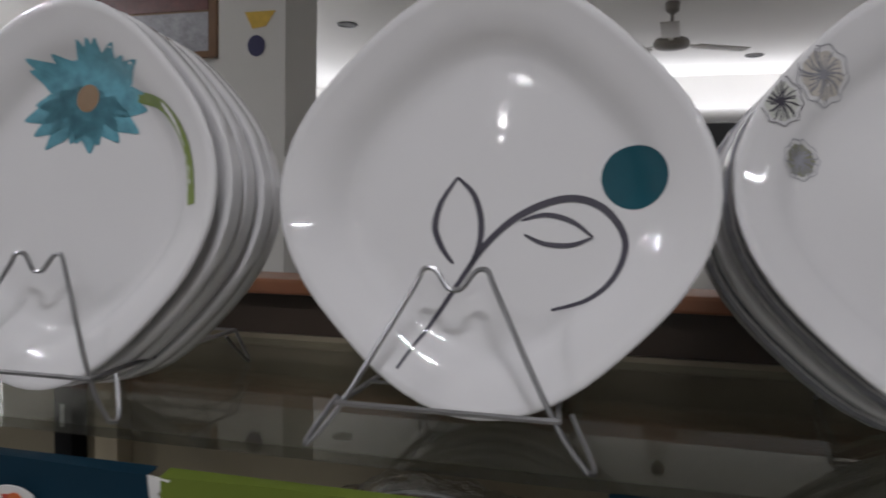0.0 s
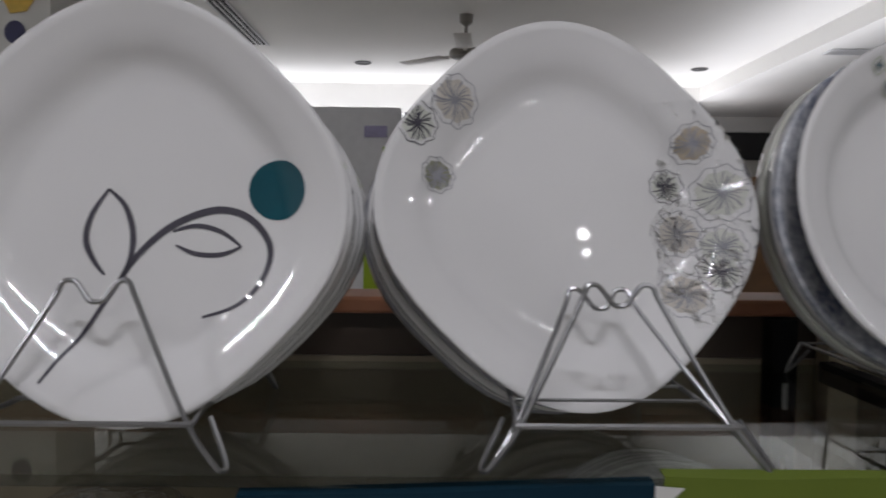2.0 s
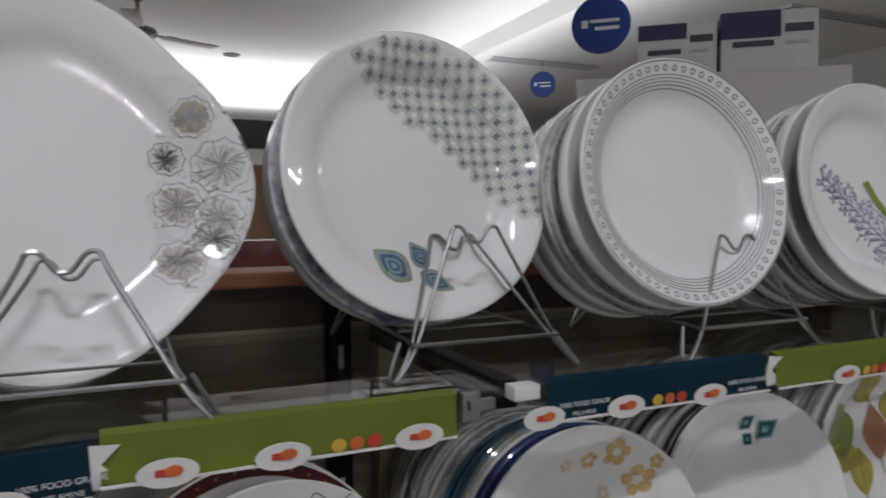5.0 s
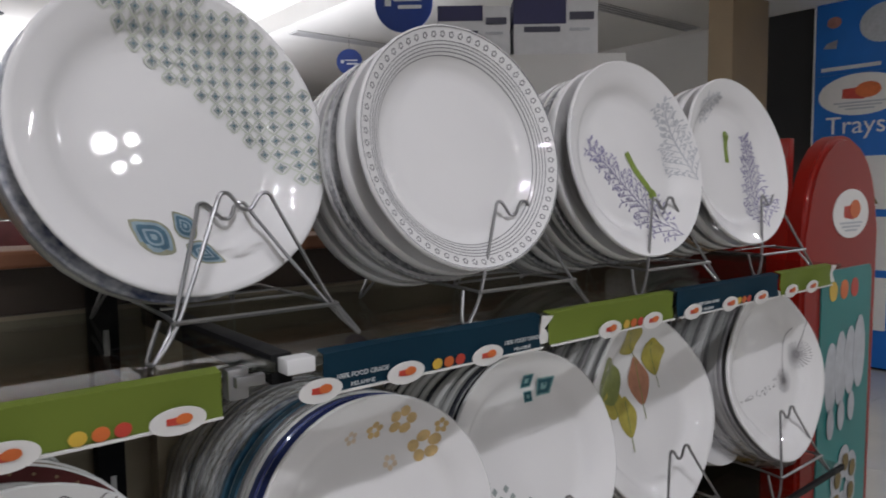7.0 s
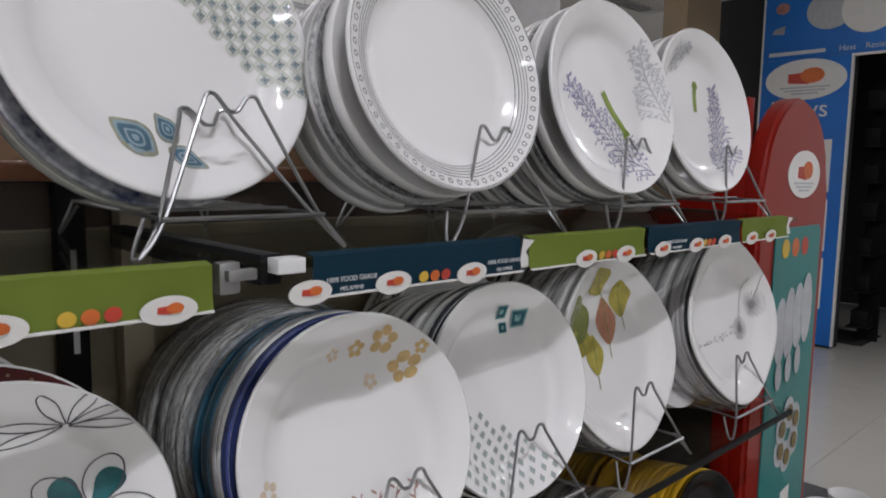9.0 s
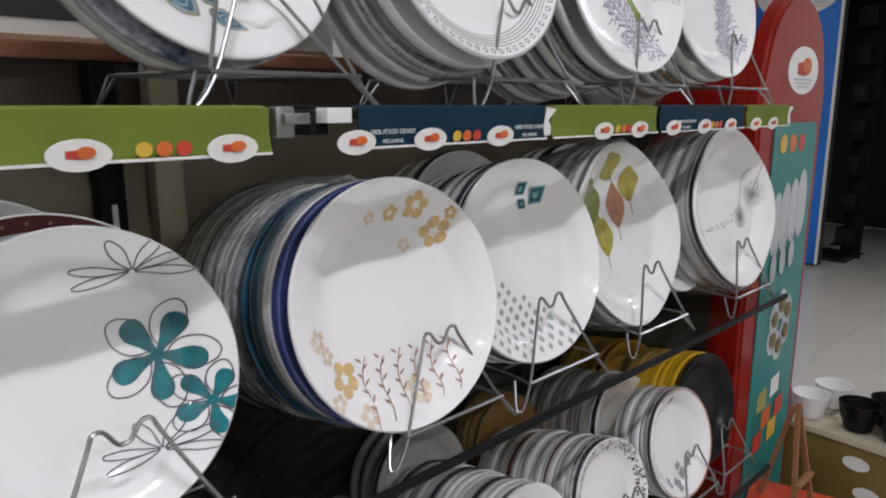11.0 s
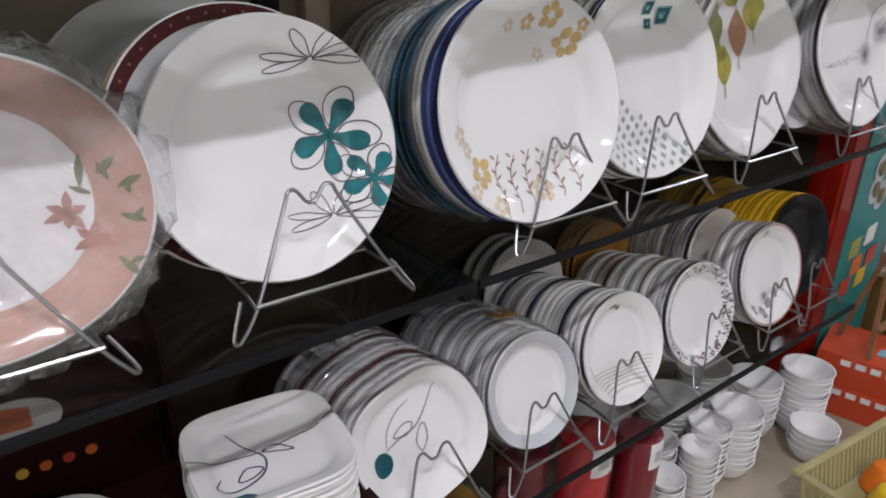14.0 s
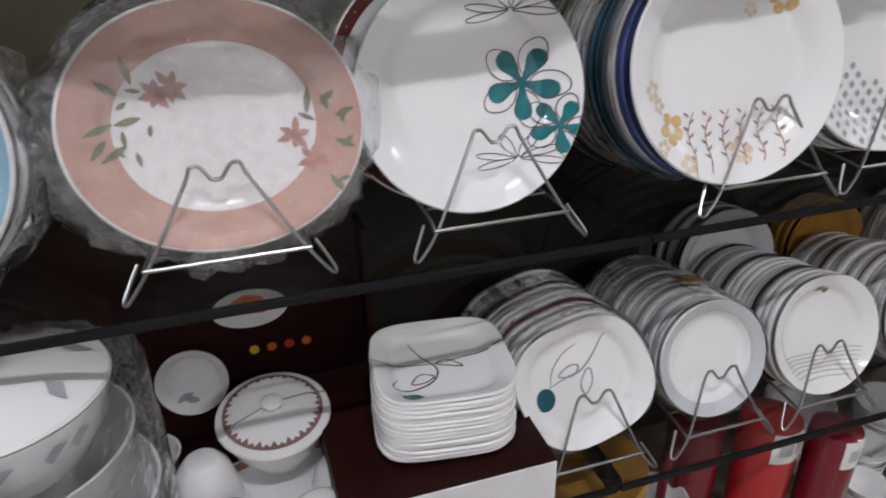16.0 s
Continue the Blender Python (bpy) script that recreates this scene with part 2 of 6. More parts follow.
M["darkblue"] = mat("navy_carton", (0.02, 0.02, 0.09), 0.5, var=0.15)
M["greycarton"] = mat("pale_grey_carton", (0.66, 0.66, 0.67), 0.5, var=0.08)
M["plaster"] = mat("white_ceiling_paint", (0.80, 0.79, 0.76), 0.85, var=0.04, scale=2, bump=0.05)
M["wallpaint"] = mat("off_white_wall_paint", (0.66, 0.65, 0.62), 0.8, var=0.06, scale=2, bump=0.05)
M["greywall"] = mat("grey_wall_paint", (0.62, 0.61, 0.59), 0.8, var=0.08, scale=2)
M["darkwall"] = mat("near_black_wall", (0.02, 0.02, 0.02), 0.8, var=0.2, scale=2)
M["brownpillar"] = mat("brown_pillar_laminate", (0.20, 0.11, 0.055), 0.4, var=0.2, scale=8)
M["tile"] = mat("cream_floor_tile", (0.56, 0.54, 0.49), 0.14, var=0.08, scale=5, coat=0.9)
M["tiledark"] = mat("grey_floor_tile_inset", (0.10, 0.095, 0.09), 0.2, var=0.2, scale=20)
M["grout"] = mat("grey_grout", (0.25, 0.24, 0.22), 0.8)
M["fan"] = mat("dark_grey_fan_metal", (0.24, 0.22, 0.20), 0.4, metal=0.3)
M["fanblade"] = mat("white_fan_blade", (0.66, 0.64, 0.60), 0.4)
M["lamp"] = mat("lamp_diffuser", (0.9, 0.9, 0.9), 0.5, emit=(0.97, 0.97, 1.0, 9.0))
M["lampbright"] = mat("bright_lamp_diffuser", (0.9, 0.9, 0.9), 0.5, emit=(0.97, 0.97, 1.0, 120.0))
M["lampdim"] = mat("dark_downlight", (0.05, 0.05, 0.05), 0.4)
M["plinth"] = mat("beige_stone_plinth", (0.40, 0.34, 0.26), 0.35, var=0.2, scale=15)
M["lime"] = mat("lime_green_poster", (0.28, 0.40, 0.01), 0.5, var=0.1)
M["text"] = mat("pale_lettering", (0.6, 0.62, 0.62), 0.5)
M["textdark"] = mat("dark_lettering", (0.05, 0.05, 0.08), 0.5)


# ---- mesh helpers ----
def mesh_of(name, bm, material, smooth=True, angle=40):
    bmesh.ops.recalc_face_normals(bm, faces=bm.faces[:])
    me = bpy.data.meshes.new(name)
    bm.to_mesh(me)
    bm.free()
    me.materials.append(material)
    if smooth:
        me.polygons.foreach_set("use_smooth", [True] * len(me.polygons))
        me.set_sharp_from_angle(angle=radians(angle))
    return me


def part(name, bm, material, parent=None, label="", smooth=True, angle=40):
    ob = new(name, mesh_of(name, bm, material, smooth, angle))
    if parent is not None:
        ob.parent = parent
    if label:
        ob["label"] = label
    return ob


def empty(name, label, category, group="", kind="", m=None):
    ob = new(name)
    ob.empty_display_size = 0.05
    if m is not None:
        ob.matrix_world = m
    return tagged(ob, label, category, group, kind)


def box_bm(x0, x1, y0, y1, z0, z1, bevel=0.0, bm=None, turn=0.0):
    b = bmesh.new()
    bmesh.ops.create_cube(b, size=1, matrix=Matrix.Translation(((x0 + x1) / 2, (y0 + y1) / 2, (z0 + z1) / 2)) @ Matrix.Rotation(radians(turn), 4, "Z") @ Matrix.Diagonal((x1 - x0, y1 - y0, z1 - z0, 1)))
    if bevel:
        bmesh.ops.bevel(b, geom=b.edges[:], offset=bevel, segments=2, profile=0.6, affect="EDGES")
    if bm is None:
        return b
    tmp = bpy.data.meshes.new("tmp")
    b.to_mesh(tmp)
    b.free()
    bm.from_mesh(tmp)
    bpy.data.meshes.remove(tmp)
    return bm


def tube(bm, pts, r=0.0017, sides=6, closed=False):
    """A wire along points."""
    pts = [Vector(p) for p in pts]
    n = len(pts)
    rings, up = [], None
    for i, p in enumerate(pts):
        a = pts[i - 1] if i or closed else p
        c = pts[(i + 1) % n] if i < n - 1 or closed else p
        d = (c - a).normalized()
        if up is None:
            up = d.orthogonal().normalized()
        up = (up - d * up.dot(d)).normalized()
        side = d.cross(up)
        rings.append([bm.verts.new(p + (up * math.cos(2 * math.pi * k / sides) + side * math.sin(2 * math.pi * k / sides)) * r) for k in range(sides)])
    for i in range(n if closed else n - 1):
        a, b = rings[i], rings[(i + 1) % n]
        for k in range(sides):
            bm.faces.new((a[k], a[(k + 1) % sides], b[(k + 1) % sides], b[k]))
    if not closed:
        bm.faces.new(rings[0])
        bm.faces.new(rings[-1])


def soft(pts, per=6, closed=False):
    """Catmull-Rom through points."""
    pts = [Vector(p) for p in pts]
    n, out = len(pts), []
    for i in range(n if closed else n - 1):
        if closed:
            a, b, c, d = (pts[(i + k - 1) % n] for k in range(4))
        else:
            a, b, c, d = pts[max(i - 1, 0)], pts[i], pts[i + 1], pts[min(i + 2, n - 1)]
        for k in range(per):
            t = k / per
            out.append(0.5 * (2 * b + (c - a) * t + (2 * a - 5 * b + 4 * c - d) * t * t + (3 * b - a - 3 * c + d) * t ** 3))
    if not closed:
        out.append(pts[-1])
    return out


def lathe(profile, seg=40, bm=None, at=(0, 0, 0)):
    """Turned shape about z from (r, z) pairs; ends at r = 0 are closed."""
    bm = bm or bmesh.new()
    o = Vector(at)
    rings = []
    for r, z in profile:
        if r < 1e-6:
            rings.append([bm.verts.new(o + Vector((0, 0, z)))])
        else:
            rings.append([bm.verts.new(o + Vector((r * math.cos(2 * math.pi * k / seg), r * math.sin(2 * math.pi * k / seg), z))) for k in range(seg)])
    for a, b in zip(rings, rings[1:]):
        for k in range(seg):
            v = [a[k % len(a)], a[(k + 1) % len(a)], b[(k + 1) % len(b)], b[k % len(b)]]
            v = list(dict.fromkeys(v))
            if len(v) > 2:
                bm.faces.new(v)
    return bm


# ---- plates ----
FRONT = [(0.0, 0.0), (0.35, 0.0), (0.60, 0.0), (0.67, 0.001), (0.72, 0.004), (0.76, 0.009), (0.81, 0.0145), (0.88, 0.0185), (0.95, 0.0225), (0.985, 0.0248)]
BACK = [(1.0, 0.0235), (1.0, 0.0205), (0.985, 0.0185), (0.90, 0.0155), (0.80, 0.0095), (0.74, 0.001), (0.68, -0.0035), (0.66, -0.0035), (0.64, -0.001), (0.0, -0.001)]


def height(s, deep=1.0):
    for (a, ha), (b, hb) in zip(FRONT, FRONT[1:]):
        if s <= b:
            return deep * (ha + (hb - ha) * (s - a) / (b - a))
    return deep * FRONT[-1][1]


class Plate:
    """The outline of a plate: R along x, RY along y, n the roundness (2: an ellipse), turned by degrees."""

    def __init__(self, R, n=2.0, turn=0.0, RY=None, deep=1.0):
        self.R, self.n, self.turn, self.RY, self.deep = R, n, radians(turn), RY or R, deep

    def rho(self, a):
        t = a - self.turn
        c, s = abs(math.cos(t)), abs(math.sin(t))
        r = (c ** self.n + s ** self.n) ** (-1 / self.n)
        top = 2 ** (0.5 - 1 / self.n) if self.n > 2 else 1.0
        return self.R * r / top * math.hypot(math.cos(a), math.sin(a) * self.RY / self.R)

    def mesh(self, name, material, seg=72, coarse=False, lip=0.003):
        bm = bmesh.new()
        prof = FRONT + BACK
        if coarse:
            prof = [FRONT[i] for i in (0, 2, 4, 6, 8, 9)] + [BACK[i] for i in (0, 1, 2, 4, 5, 6, 9)]
        prof = [(s, (0.0235 - lip / self.deep) if (s, h) == BACK[1] else (0.0222 - lip / self.deep) if (s, h) == BACK[2] else (min(h, 0.0212 - lip / self.deep) if s > 0.7 and h < 0.0186 and (s, h) in BACK else h)) for s, h in prof]
        rings = []
        for s, h in prof:
            if s == 0:
                rings.append([bm.verts.new((0, 0, h * self.deep))])
            else:
                ring = []
                for k in range(seg):
                    a = 2 * math.pi * k / seg
                    r = self.rho(a) * s
                    ring.append(bm.verts.new((r * math.cos(a), r * math.sin(a), h * self.deep)))
                rings.append(ring)
        for a, b in zip(rings, rings[1:]):
            for k in range(seg):
                v = list(dict.fromkeys([a[k % len(a)], a[(k + 1) % len(a)], b[(k + 1) % len(b)], b[k % len(b)]]))
                bm.faces.new(v)
        return mesh_of(name, bm, material, True, 60)

    def on(self, x, y, lift=0.0005):
        """The point of the face over (x, y), given in plate radii."""
        x, y = x * self.R, y * self.R
        r = math.hypot(x, y)
        top = 0.985 * self.rho(math.atan2(y, x)) if r > 1e-6 else 1.0
        if r > top:
            x, y, r = x * top / r, y * top / r, top
        return Vector((x, y, height(r / top * 0.985, self.deep) + lift))


class Print:
    """A printed motif that follows a plate's face; sizes in plate radii."""

    def __init__(self, plate, lift=0.0005):
        self.p, self.bm, self.lift = plate, bmesh.new(), lift

    def stroke(self, pts, w=0.015, per=6, taper=False, closed=False, smooth=True):
        pts = soft([(x, y, 0) for x, y in pts], per, closed) if smooth else [Vector((x, y, 0)) for x, y in pts]
        n = len(pts)
        rows = []
        for i, p in enumerate(pts):
            d = (pts[(i + 1) % n] if i < n - 1 or closed else p) - (pts[i - 1] if i or closed else p)
            side = Vector((-d.y, d.x, 0)).normalized() * w / 2
            if taper:
                side *= 0.35 + 0.65 * math.sin(math.pi * (i + 0.5) / n)
            rows.append([self.bm.verts.new(self.p.on(q.x, q.y, self.lift)) for q in (p - side, p + side)])
        for i in range(n if closed else n - 1):
            a, b = rows[i], rows[(i + 1) % n]
            self.bm.faces.new((a[0], a[1], b[1], b[0]))
        return self

    def fill(self, pts, rings=3, per=5, smooth=True):
        pts = soft([(x, y, 0) for x, y in pts], per, True) if smooth else [Vector((x, y, 0)) for x, y in pts]
        c = sum(pts, Vector()) / len(pts)
        mid = self.bm.verts.new(self.p.on(c.x, c.y, self.lift))
        last = None
        for k in range(1, rings + 1):
            ring = [self.bm.verts.new(self.p.on(*(c + (p - c) * k / rings).xy, self.lift)) for p in pts]
            for i in range(len(pts)):
                j = (i + 1) % len(pts)
                self.bm.faces.new((mid, ring[i], ring[j]) if last is None else (last[i], ring[i], ring[j], last[j]))
            last = ring
        return self

    def disc(self, x, y, r, sides=20, squash=1.0, rings=3):
        return self.fill([(x + r * math.cos(2 * math.pi * k / sides), y + r * squash * math.sin(2 * math.pi * k / sides)) for k in range(sides)], rings, smooth=False)

    def ring(self, s0, s1, seg=72, steps=3):
        """A band between two fractions of the outline."""
        rows = []
        for s in sorted({s0, s1, *(q for q, _ in FRONT if s0 < q < s1)}):
            rows.append([self.bm.verts.new((self.p.rho(2 * math.pi * k / seg) * s * math.cos(2 * math.pi * k / seg), self.p.rho(2 * math.pi * k / seg) * s * math.sin(2 * math.pi * k / seg), height(s, self.p.deep) + self.lift)) for k in range(seg)])
        for a, b in zip(rows, rows[1:]):
            for k in range(seg):
                self.bm.faces.new((a[k], a[(k + 1) % seg], b[(k + 1) % seg], b[k]))
        return self

    def leaf(self, x, y, angle, length, width):
        a = radians(angle)
        ux, uy = math.cos(a), math.sin(a)
        prof = [(0, 0), (0.25, 0.75), (0.55, 1.0), (0.82, 0.5), (1, 0), (0.82, -0.5), (0.55, -1.0), (0.25, -0.75)]
        return self.fill([(x + ux * t * length - uy * w * width / 2, y + uy * t * length + ux * w * width / 2) for t, w in prof], 3, 4)

    def petal(self, x, y, angle, length, width):
        a = radians(angle)
        ux, uy = math.cos(a), math.sin(a)
        prof = [(0, 0.22), (0.35, 0.55), (0.68, 1.0), (0.93, 0.78), (1.02, 0.0), (0.93, -0.78), (0.68, -1.0), (0.35, -0.55), (0, -0.22)]
        return self.fill([(x + ux * t * length - uy * w * width / 2, y + uy * t * length + ux * w * width / 2) for t, w in prof], 3, 3)

    def put(self, name, material, parent, label=""):
        me = bpy.data.meshes.new(name)
        self.bm.to_mesh(me)
        self.bm.free()
        me.materials.append(material)
        me.polygons.foreach_set("use_smooth", [True] * len(me.polygons))
        ob = new(name, me)
        ob.parent = parent
        if label:
            ob["label"] = label
        return ob


def plate_pose(x, y, z, lean=8, yaw=0, roll=0):
    return pose(x, y, z, 90 - lean, 0, yaw) @ pose(0, 0, 0, 0, 0, roll)


def stack(plate, at, lean, yaw, n, pitch, label, back_label, group, rims=(), body="white", category="plate", jitter=1.0, mixed=(), gaps=(), grow=0.0):
    """A front plate with n more leaning behind it. rims: printed bands (material, from, to) taken in turn; mixed: body materials in turn; gaps: distances of the first plates behind the front one; grow: how much wider each plate is than the one before it."""
    front = new("dinner_plate", plate.mesh("dinner_plate", M[body]))
    front.matrix_world = plate_pose(*at, lean, yaw)
    tagged(front, label, category, group)
    kinds = []
    ends = list(gaps) + [(gaps[-1] if gaps else 0.0) + pitch]
    for k in range(max(1, len(rims), len(mixed))):
        lip = min(0.016, 0.75 * (ends[k + 1] - ends[k])) if k < len(gaps) else min(0.0125, pitch * 0.92)
        me = plate.mesh("dinner_plate", M[mixed[k % len(mixed)] if mixed else body], 48, True, lip)
        base = new("dinner_plate", me)
        tagged(base, back_label, category, group)
        if rims and rims[k % len(rims)]:
            mname, a, b = rims[k % len(rims)]
            Print(plate, 0.0006).ring(a, b, 48, 2).put("rim_band", M[mname], base)
            bm = bmesh.new()
            lipr = [(0.987, 0.0250), (1.003, 0.0238), (1.003, 0.0238 - (0.85 if k < len(gaps) else 0.5) * lip / plate.deep)]
            rows = [[bm.verts.new((plate.rho(2 * math.pi * q / 48) * s * math.cos(2 * math.pi * q / 48), plate.rho(2 * math.pi * q / 48) * s * math.sin(2 * math.pi * q / 48), h * plate.deep + 0.0002)) for q in range(48)] for s, h in lipr]
            for r0, r1 in zip(rows, rows[1:]):
                for q in range(48):
                    bm.faces.new((r0[q], r0[(q + 1) % 48], r1[(q + 1) % 48], r1[q]))
            part("rim_edge", bm, M[mname], base)
        kinds.append(base)
    used = set()
    for i in range(1, n + 1):
        k = (i - 1) % len(kinds)
        m = front.matrix_world @ pose(random.uniform(-1, 1) * 0.0025 * jitter, random.uniform(-1, 0.6) * 0.0025 * jitter, -(gaps[i - 1] if i <= len(gaps) else (gaps[-1] if gaps else 0.0) + pitch * (i - len(gaps))), random.uniform(-0.5, 0.5) * jitter, random.uniform(-0.8, 0.8) * jitter, random.uniform(-4, 4) if plate.n == 2 else random.uniform(-1, 1))
        if grow:
            m = m @ Matrix.Translation((0, plate.R * grow * i, 0)) @ Matrix.Diagonal((1 + grow * i, 1 + grow * i, 1, 1))
        if k in used:
            copy_thing(kinds[k], m)
        else:
            kinds[k].matrix_world = m
            used.add(k)
    for k, base in enumerate(kinds):
        if k not in used:
            for c in list(base.children):
                bpy.data.objects.remove(c)
            bpy.data.objects.remove(base)
    return front


# ---- plate racks ----
RACKS = {}


def rack(x, y, z, w=0.072, tip=0.118, depth=0.20, hh=0.030, yaw=0, group="plate racks", twin=0.0):
    """Wire rack: the front M, the bars and the feet; origin at shelf height under the front bar. twin: how far behind the front M the top of a second one leans."""
    key = (w, tip, depth, hh, twin)
    m = pose(x, y, z, 0, 0, yaw)
    if key in RACKS:
        return copy_thing(RACKS[key], m)
    root = empty("plate_rack", "chromed wire plate rack with an M-shaped front on the shelf", "plate rack", group)
    r = 0.0019

    def wire(name, pts, rr=r, per=6):
        bm = bmesh.new()
        tube(bm, soft(pts, per) if per else pts, rr)
        return part(name, bm, M["chrome"], root)

    def m_loop(name, lean, tip):
        top = [(-(w + 0.018), -0.010, r), (-w * 0.95, -0.004 + 0.22 * lean, hh), (-0.029, 0.018 + 0.86 * lean, tip - 0.016), (-0.0225, 0.021 + lean, tip - 0.002), (-0.0172, 0.022 + lean, tip), (-0.0125, 0.022 + lean, tip - 0.0025), (-0.005, 0.0205 + 0.9 * lean, tip - 0.0125)]
        wire(name, top + [(0, 0.0205 + 0.9 * lean, tip - 0.014)] + [(-a, b, c) for a, b, c in reversed(top)])

    m_loop("front_loop", 0.0, tip)
    if twin:
        m_loop("second_loop", twin, tip - 0.009)
    wire("front_bar", [(-w, -0.006, hh), (w, -0.006, hh)], r * 1.1, 0)
    for s in (-1, 1):
        wire("front_foot", [(s * (w + 0.018), -0.010, r), (s * (w + 0.021), -0.004, r + 0.002), (s * (w + 0.006), 0.012, hh)], r, 4)
        wire("side_rail", [(s * w, -0.006, hh), (s * w * 0.96, 0.1 * depth, hh + 0.001), (s * w * 0.9, depth, hh + 0.004)], r, 0)
        wire("rear_foot", [(s * w * 0.9, depth, hh + 0.004), (s * (w * 0.9 + 0.012), depth + 0.006, r), (s * (w * 0.9 + 0.002), depth - 0.02, hh)], r * 0.9, 4)
    for i in range(1, 6):
        yy = depth * i / 5
        wire("cross_wire", [(-w * 0.92, yy, hh + 0.004), (w * 0.92, yy, hh + 0.004)], r * 0.75, 0)
    wire("rear_loop", [(-0.03, depth, hh), (-0.02, depth + 0.03, tip * 0.9), (0, depth + 0.03, tip * 0.75), (0.02, depth + 0.03, tip * 0.9), (0.03, depth, hh)], r * 0.9, 5)
    root.matrix_world = m
    RACKS[key] = root
    return root


# ---- the shop: floor, ceiling, walls ----
def slab(name, x0, x1, y0, y1, z0, z1, material, label="", category="", bevel=0.0):
    ob = part(name, box_bm(x0, x1, y0, y1, z0, z1, bevel), M[material], smooth=False)
    return tagged(ob, label, category, "", "structure")


floor = slab("floor", -4.5, 9.0, -4.5, 9.5, -0.12, -0.004, "grout", "cream ceramic tiled shop floor with some grey tiles", "floor")
slab("ceiling", -4.5, 9.0, -4.5, 9.5, CEIL, CEIL + 0.12, "plaster", "white painted shop ceiling", "ceiling")
slab("wall_west", -4.62, -4.5, -4.5, 9.5, 0, CEIL, "wallpaint", "off-white painted shop wall", "wall")
slab("wall_south", -4.5, 9.0, -4.62, -4.5, 0, CEIL, "wallpaint", "off-white painted shop wall", "wall")
slab("wall_north", -4.5, 9.0, 9.5, 9.62, 0, CEIL, "wallpaint", "off-white painted far shop wall", "wall")
# the unlit back room's darkness is put into its near-black wall colour
slab("wall_far_east", 9.0, 9.12, -4.5, 9.5, 0, CEIL, "darkwall", "back room wall, its unlit darkness put into the colour", "wall")
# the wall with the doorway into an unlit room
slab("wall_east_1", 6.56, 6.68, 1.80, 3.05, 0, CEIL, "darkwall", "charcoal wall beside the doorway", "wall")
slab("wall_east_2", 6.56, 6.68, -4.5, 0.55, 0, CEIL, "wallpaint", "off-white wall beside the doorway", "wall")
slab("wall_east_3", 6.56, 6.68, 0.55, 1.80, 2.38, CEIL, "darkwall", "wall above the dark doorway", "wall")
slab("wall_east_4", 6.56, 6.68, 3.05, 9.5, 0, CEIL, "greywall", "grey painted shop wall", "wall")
slab("wall_back_room_1", 6.68, 9.0, -0.6, -0.5, 0, CEIL, "darkwall", "back room side wall, its unlit darkness put into the colour", "wall")
slab("wall_back_room_2", 6.68, 9.0, 2.6, 2.7, 0, CEIL, "darkwall", "back room side wall, its unlit darkness put into the colour", "wall")
slab("trim_ceiling_beam", 3.35, 6.56, 2.2, 9.5, CEIL - 0.16, CEIL - 0.002, "plaster", "lowered white plaster soffit of the ceiling", "ceiling soffit")
slab("trim_ceiling_beam", -4.5, 3.35, 8.3, 9.5, CEIL - 0.35, CEIL - 0.002, "plaster", "white plaster beam along the far wall", "ceiling beam")
slab("trim_pillar", 5.50, 6.05, 2.66, 2.86, 0, CEIL - 0.16, "pillarbeige", "tan painted shop pillar", "pillar")


def lamp_fixture(x, y, sx=1.2, sy=0.05):
    z = CEIL
    body = part("ceiling_light", box_bm(x - sx / 2 - 0.02, x + sx / 2 + 0.02, y - sy / 2 - 0.02, y + sy / 2 + 0.02, z - 0.07, z - 0.001, 0.008), M["whitemetal"])
    tagged(body, "unseen white linear ceiling light with a glowing diffuser", "ceiling light", "linear ceiling lights")
    part("diffuser", box_bm(x - sx / 2, x + sx / 2, y - sy / 2, y + sy / 2, z - 0.078, z - 0.071, 0.002), M["lamp"], body, "glowing opal diffuser")


# invented fixtures for the fill lamps; the third belongs to the key lamp
lamp_fixture(4.6, -0.6)
lamp_fixture(-2.6, -0.85, 0.6)
lamp_fixture(0.35, -0.80, 0.5)
lamp_fixture(0.9, -3.3, 0.6)


def downlight(x, y, z=CEIL):
    bm = lathe([(0.0, -0.006), (0.055, -0.006), (0.060, -0.012), (0.082, -0.010), (0.088, -0.001)], 28)
    ob = part("recessed_downlight", bm, M["lampdim"])
    ob.matrix_world = pose(x, y, z)
    tagged(ob, "dark round recessed downlight in the ceiling", "downlight", "recessed downlights")


def pendant(x, y):
    """Twin globe lamp on a short rod."""
    root = empty("globe_lamp", "bright round twin globe lamp hung from the ceiling", "ceiling lamp", "globe lamps", m=pose(x, y, CEIL))
    part("rod", lathe([(0, -0.001), (0.05, -0.001), (0.05, -0.015), (0.008, -0.02), (0.008, -0.41), (0, -0.41)], 16), M["whitemetal"], root)
    for r, z in ((0.030, -0.30), (0.018, -0.40)):
        part("globe", lathe([(0 if k in (0, 12) else r * math.sin(math.pi * k / 12), z + r * math.cos(math.pi * k / 12)) for k in range(13)], 24), M["lampbright"], root, "glowing glass globe")


pendant(-0.6, -3.05)
pendant(1.90, -1.75)
for x, y in ((-0.55, 7.2), (2.97, 7.3), (1.33, 7.35), (0.45, 7.9), (-2.2, 5.6)):
    downlight(x, y)


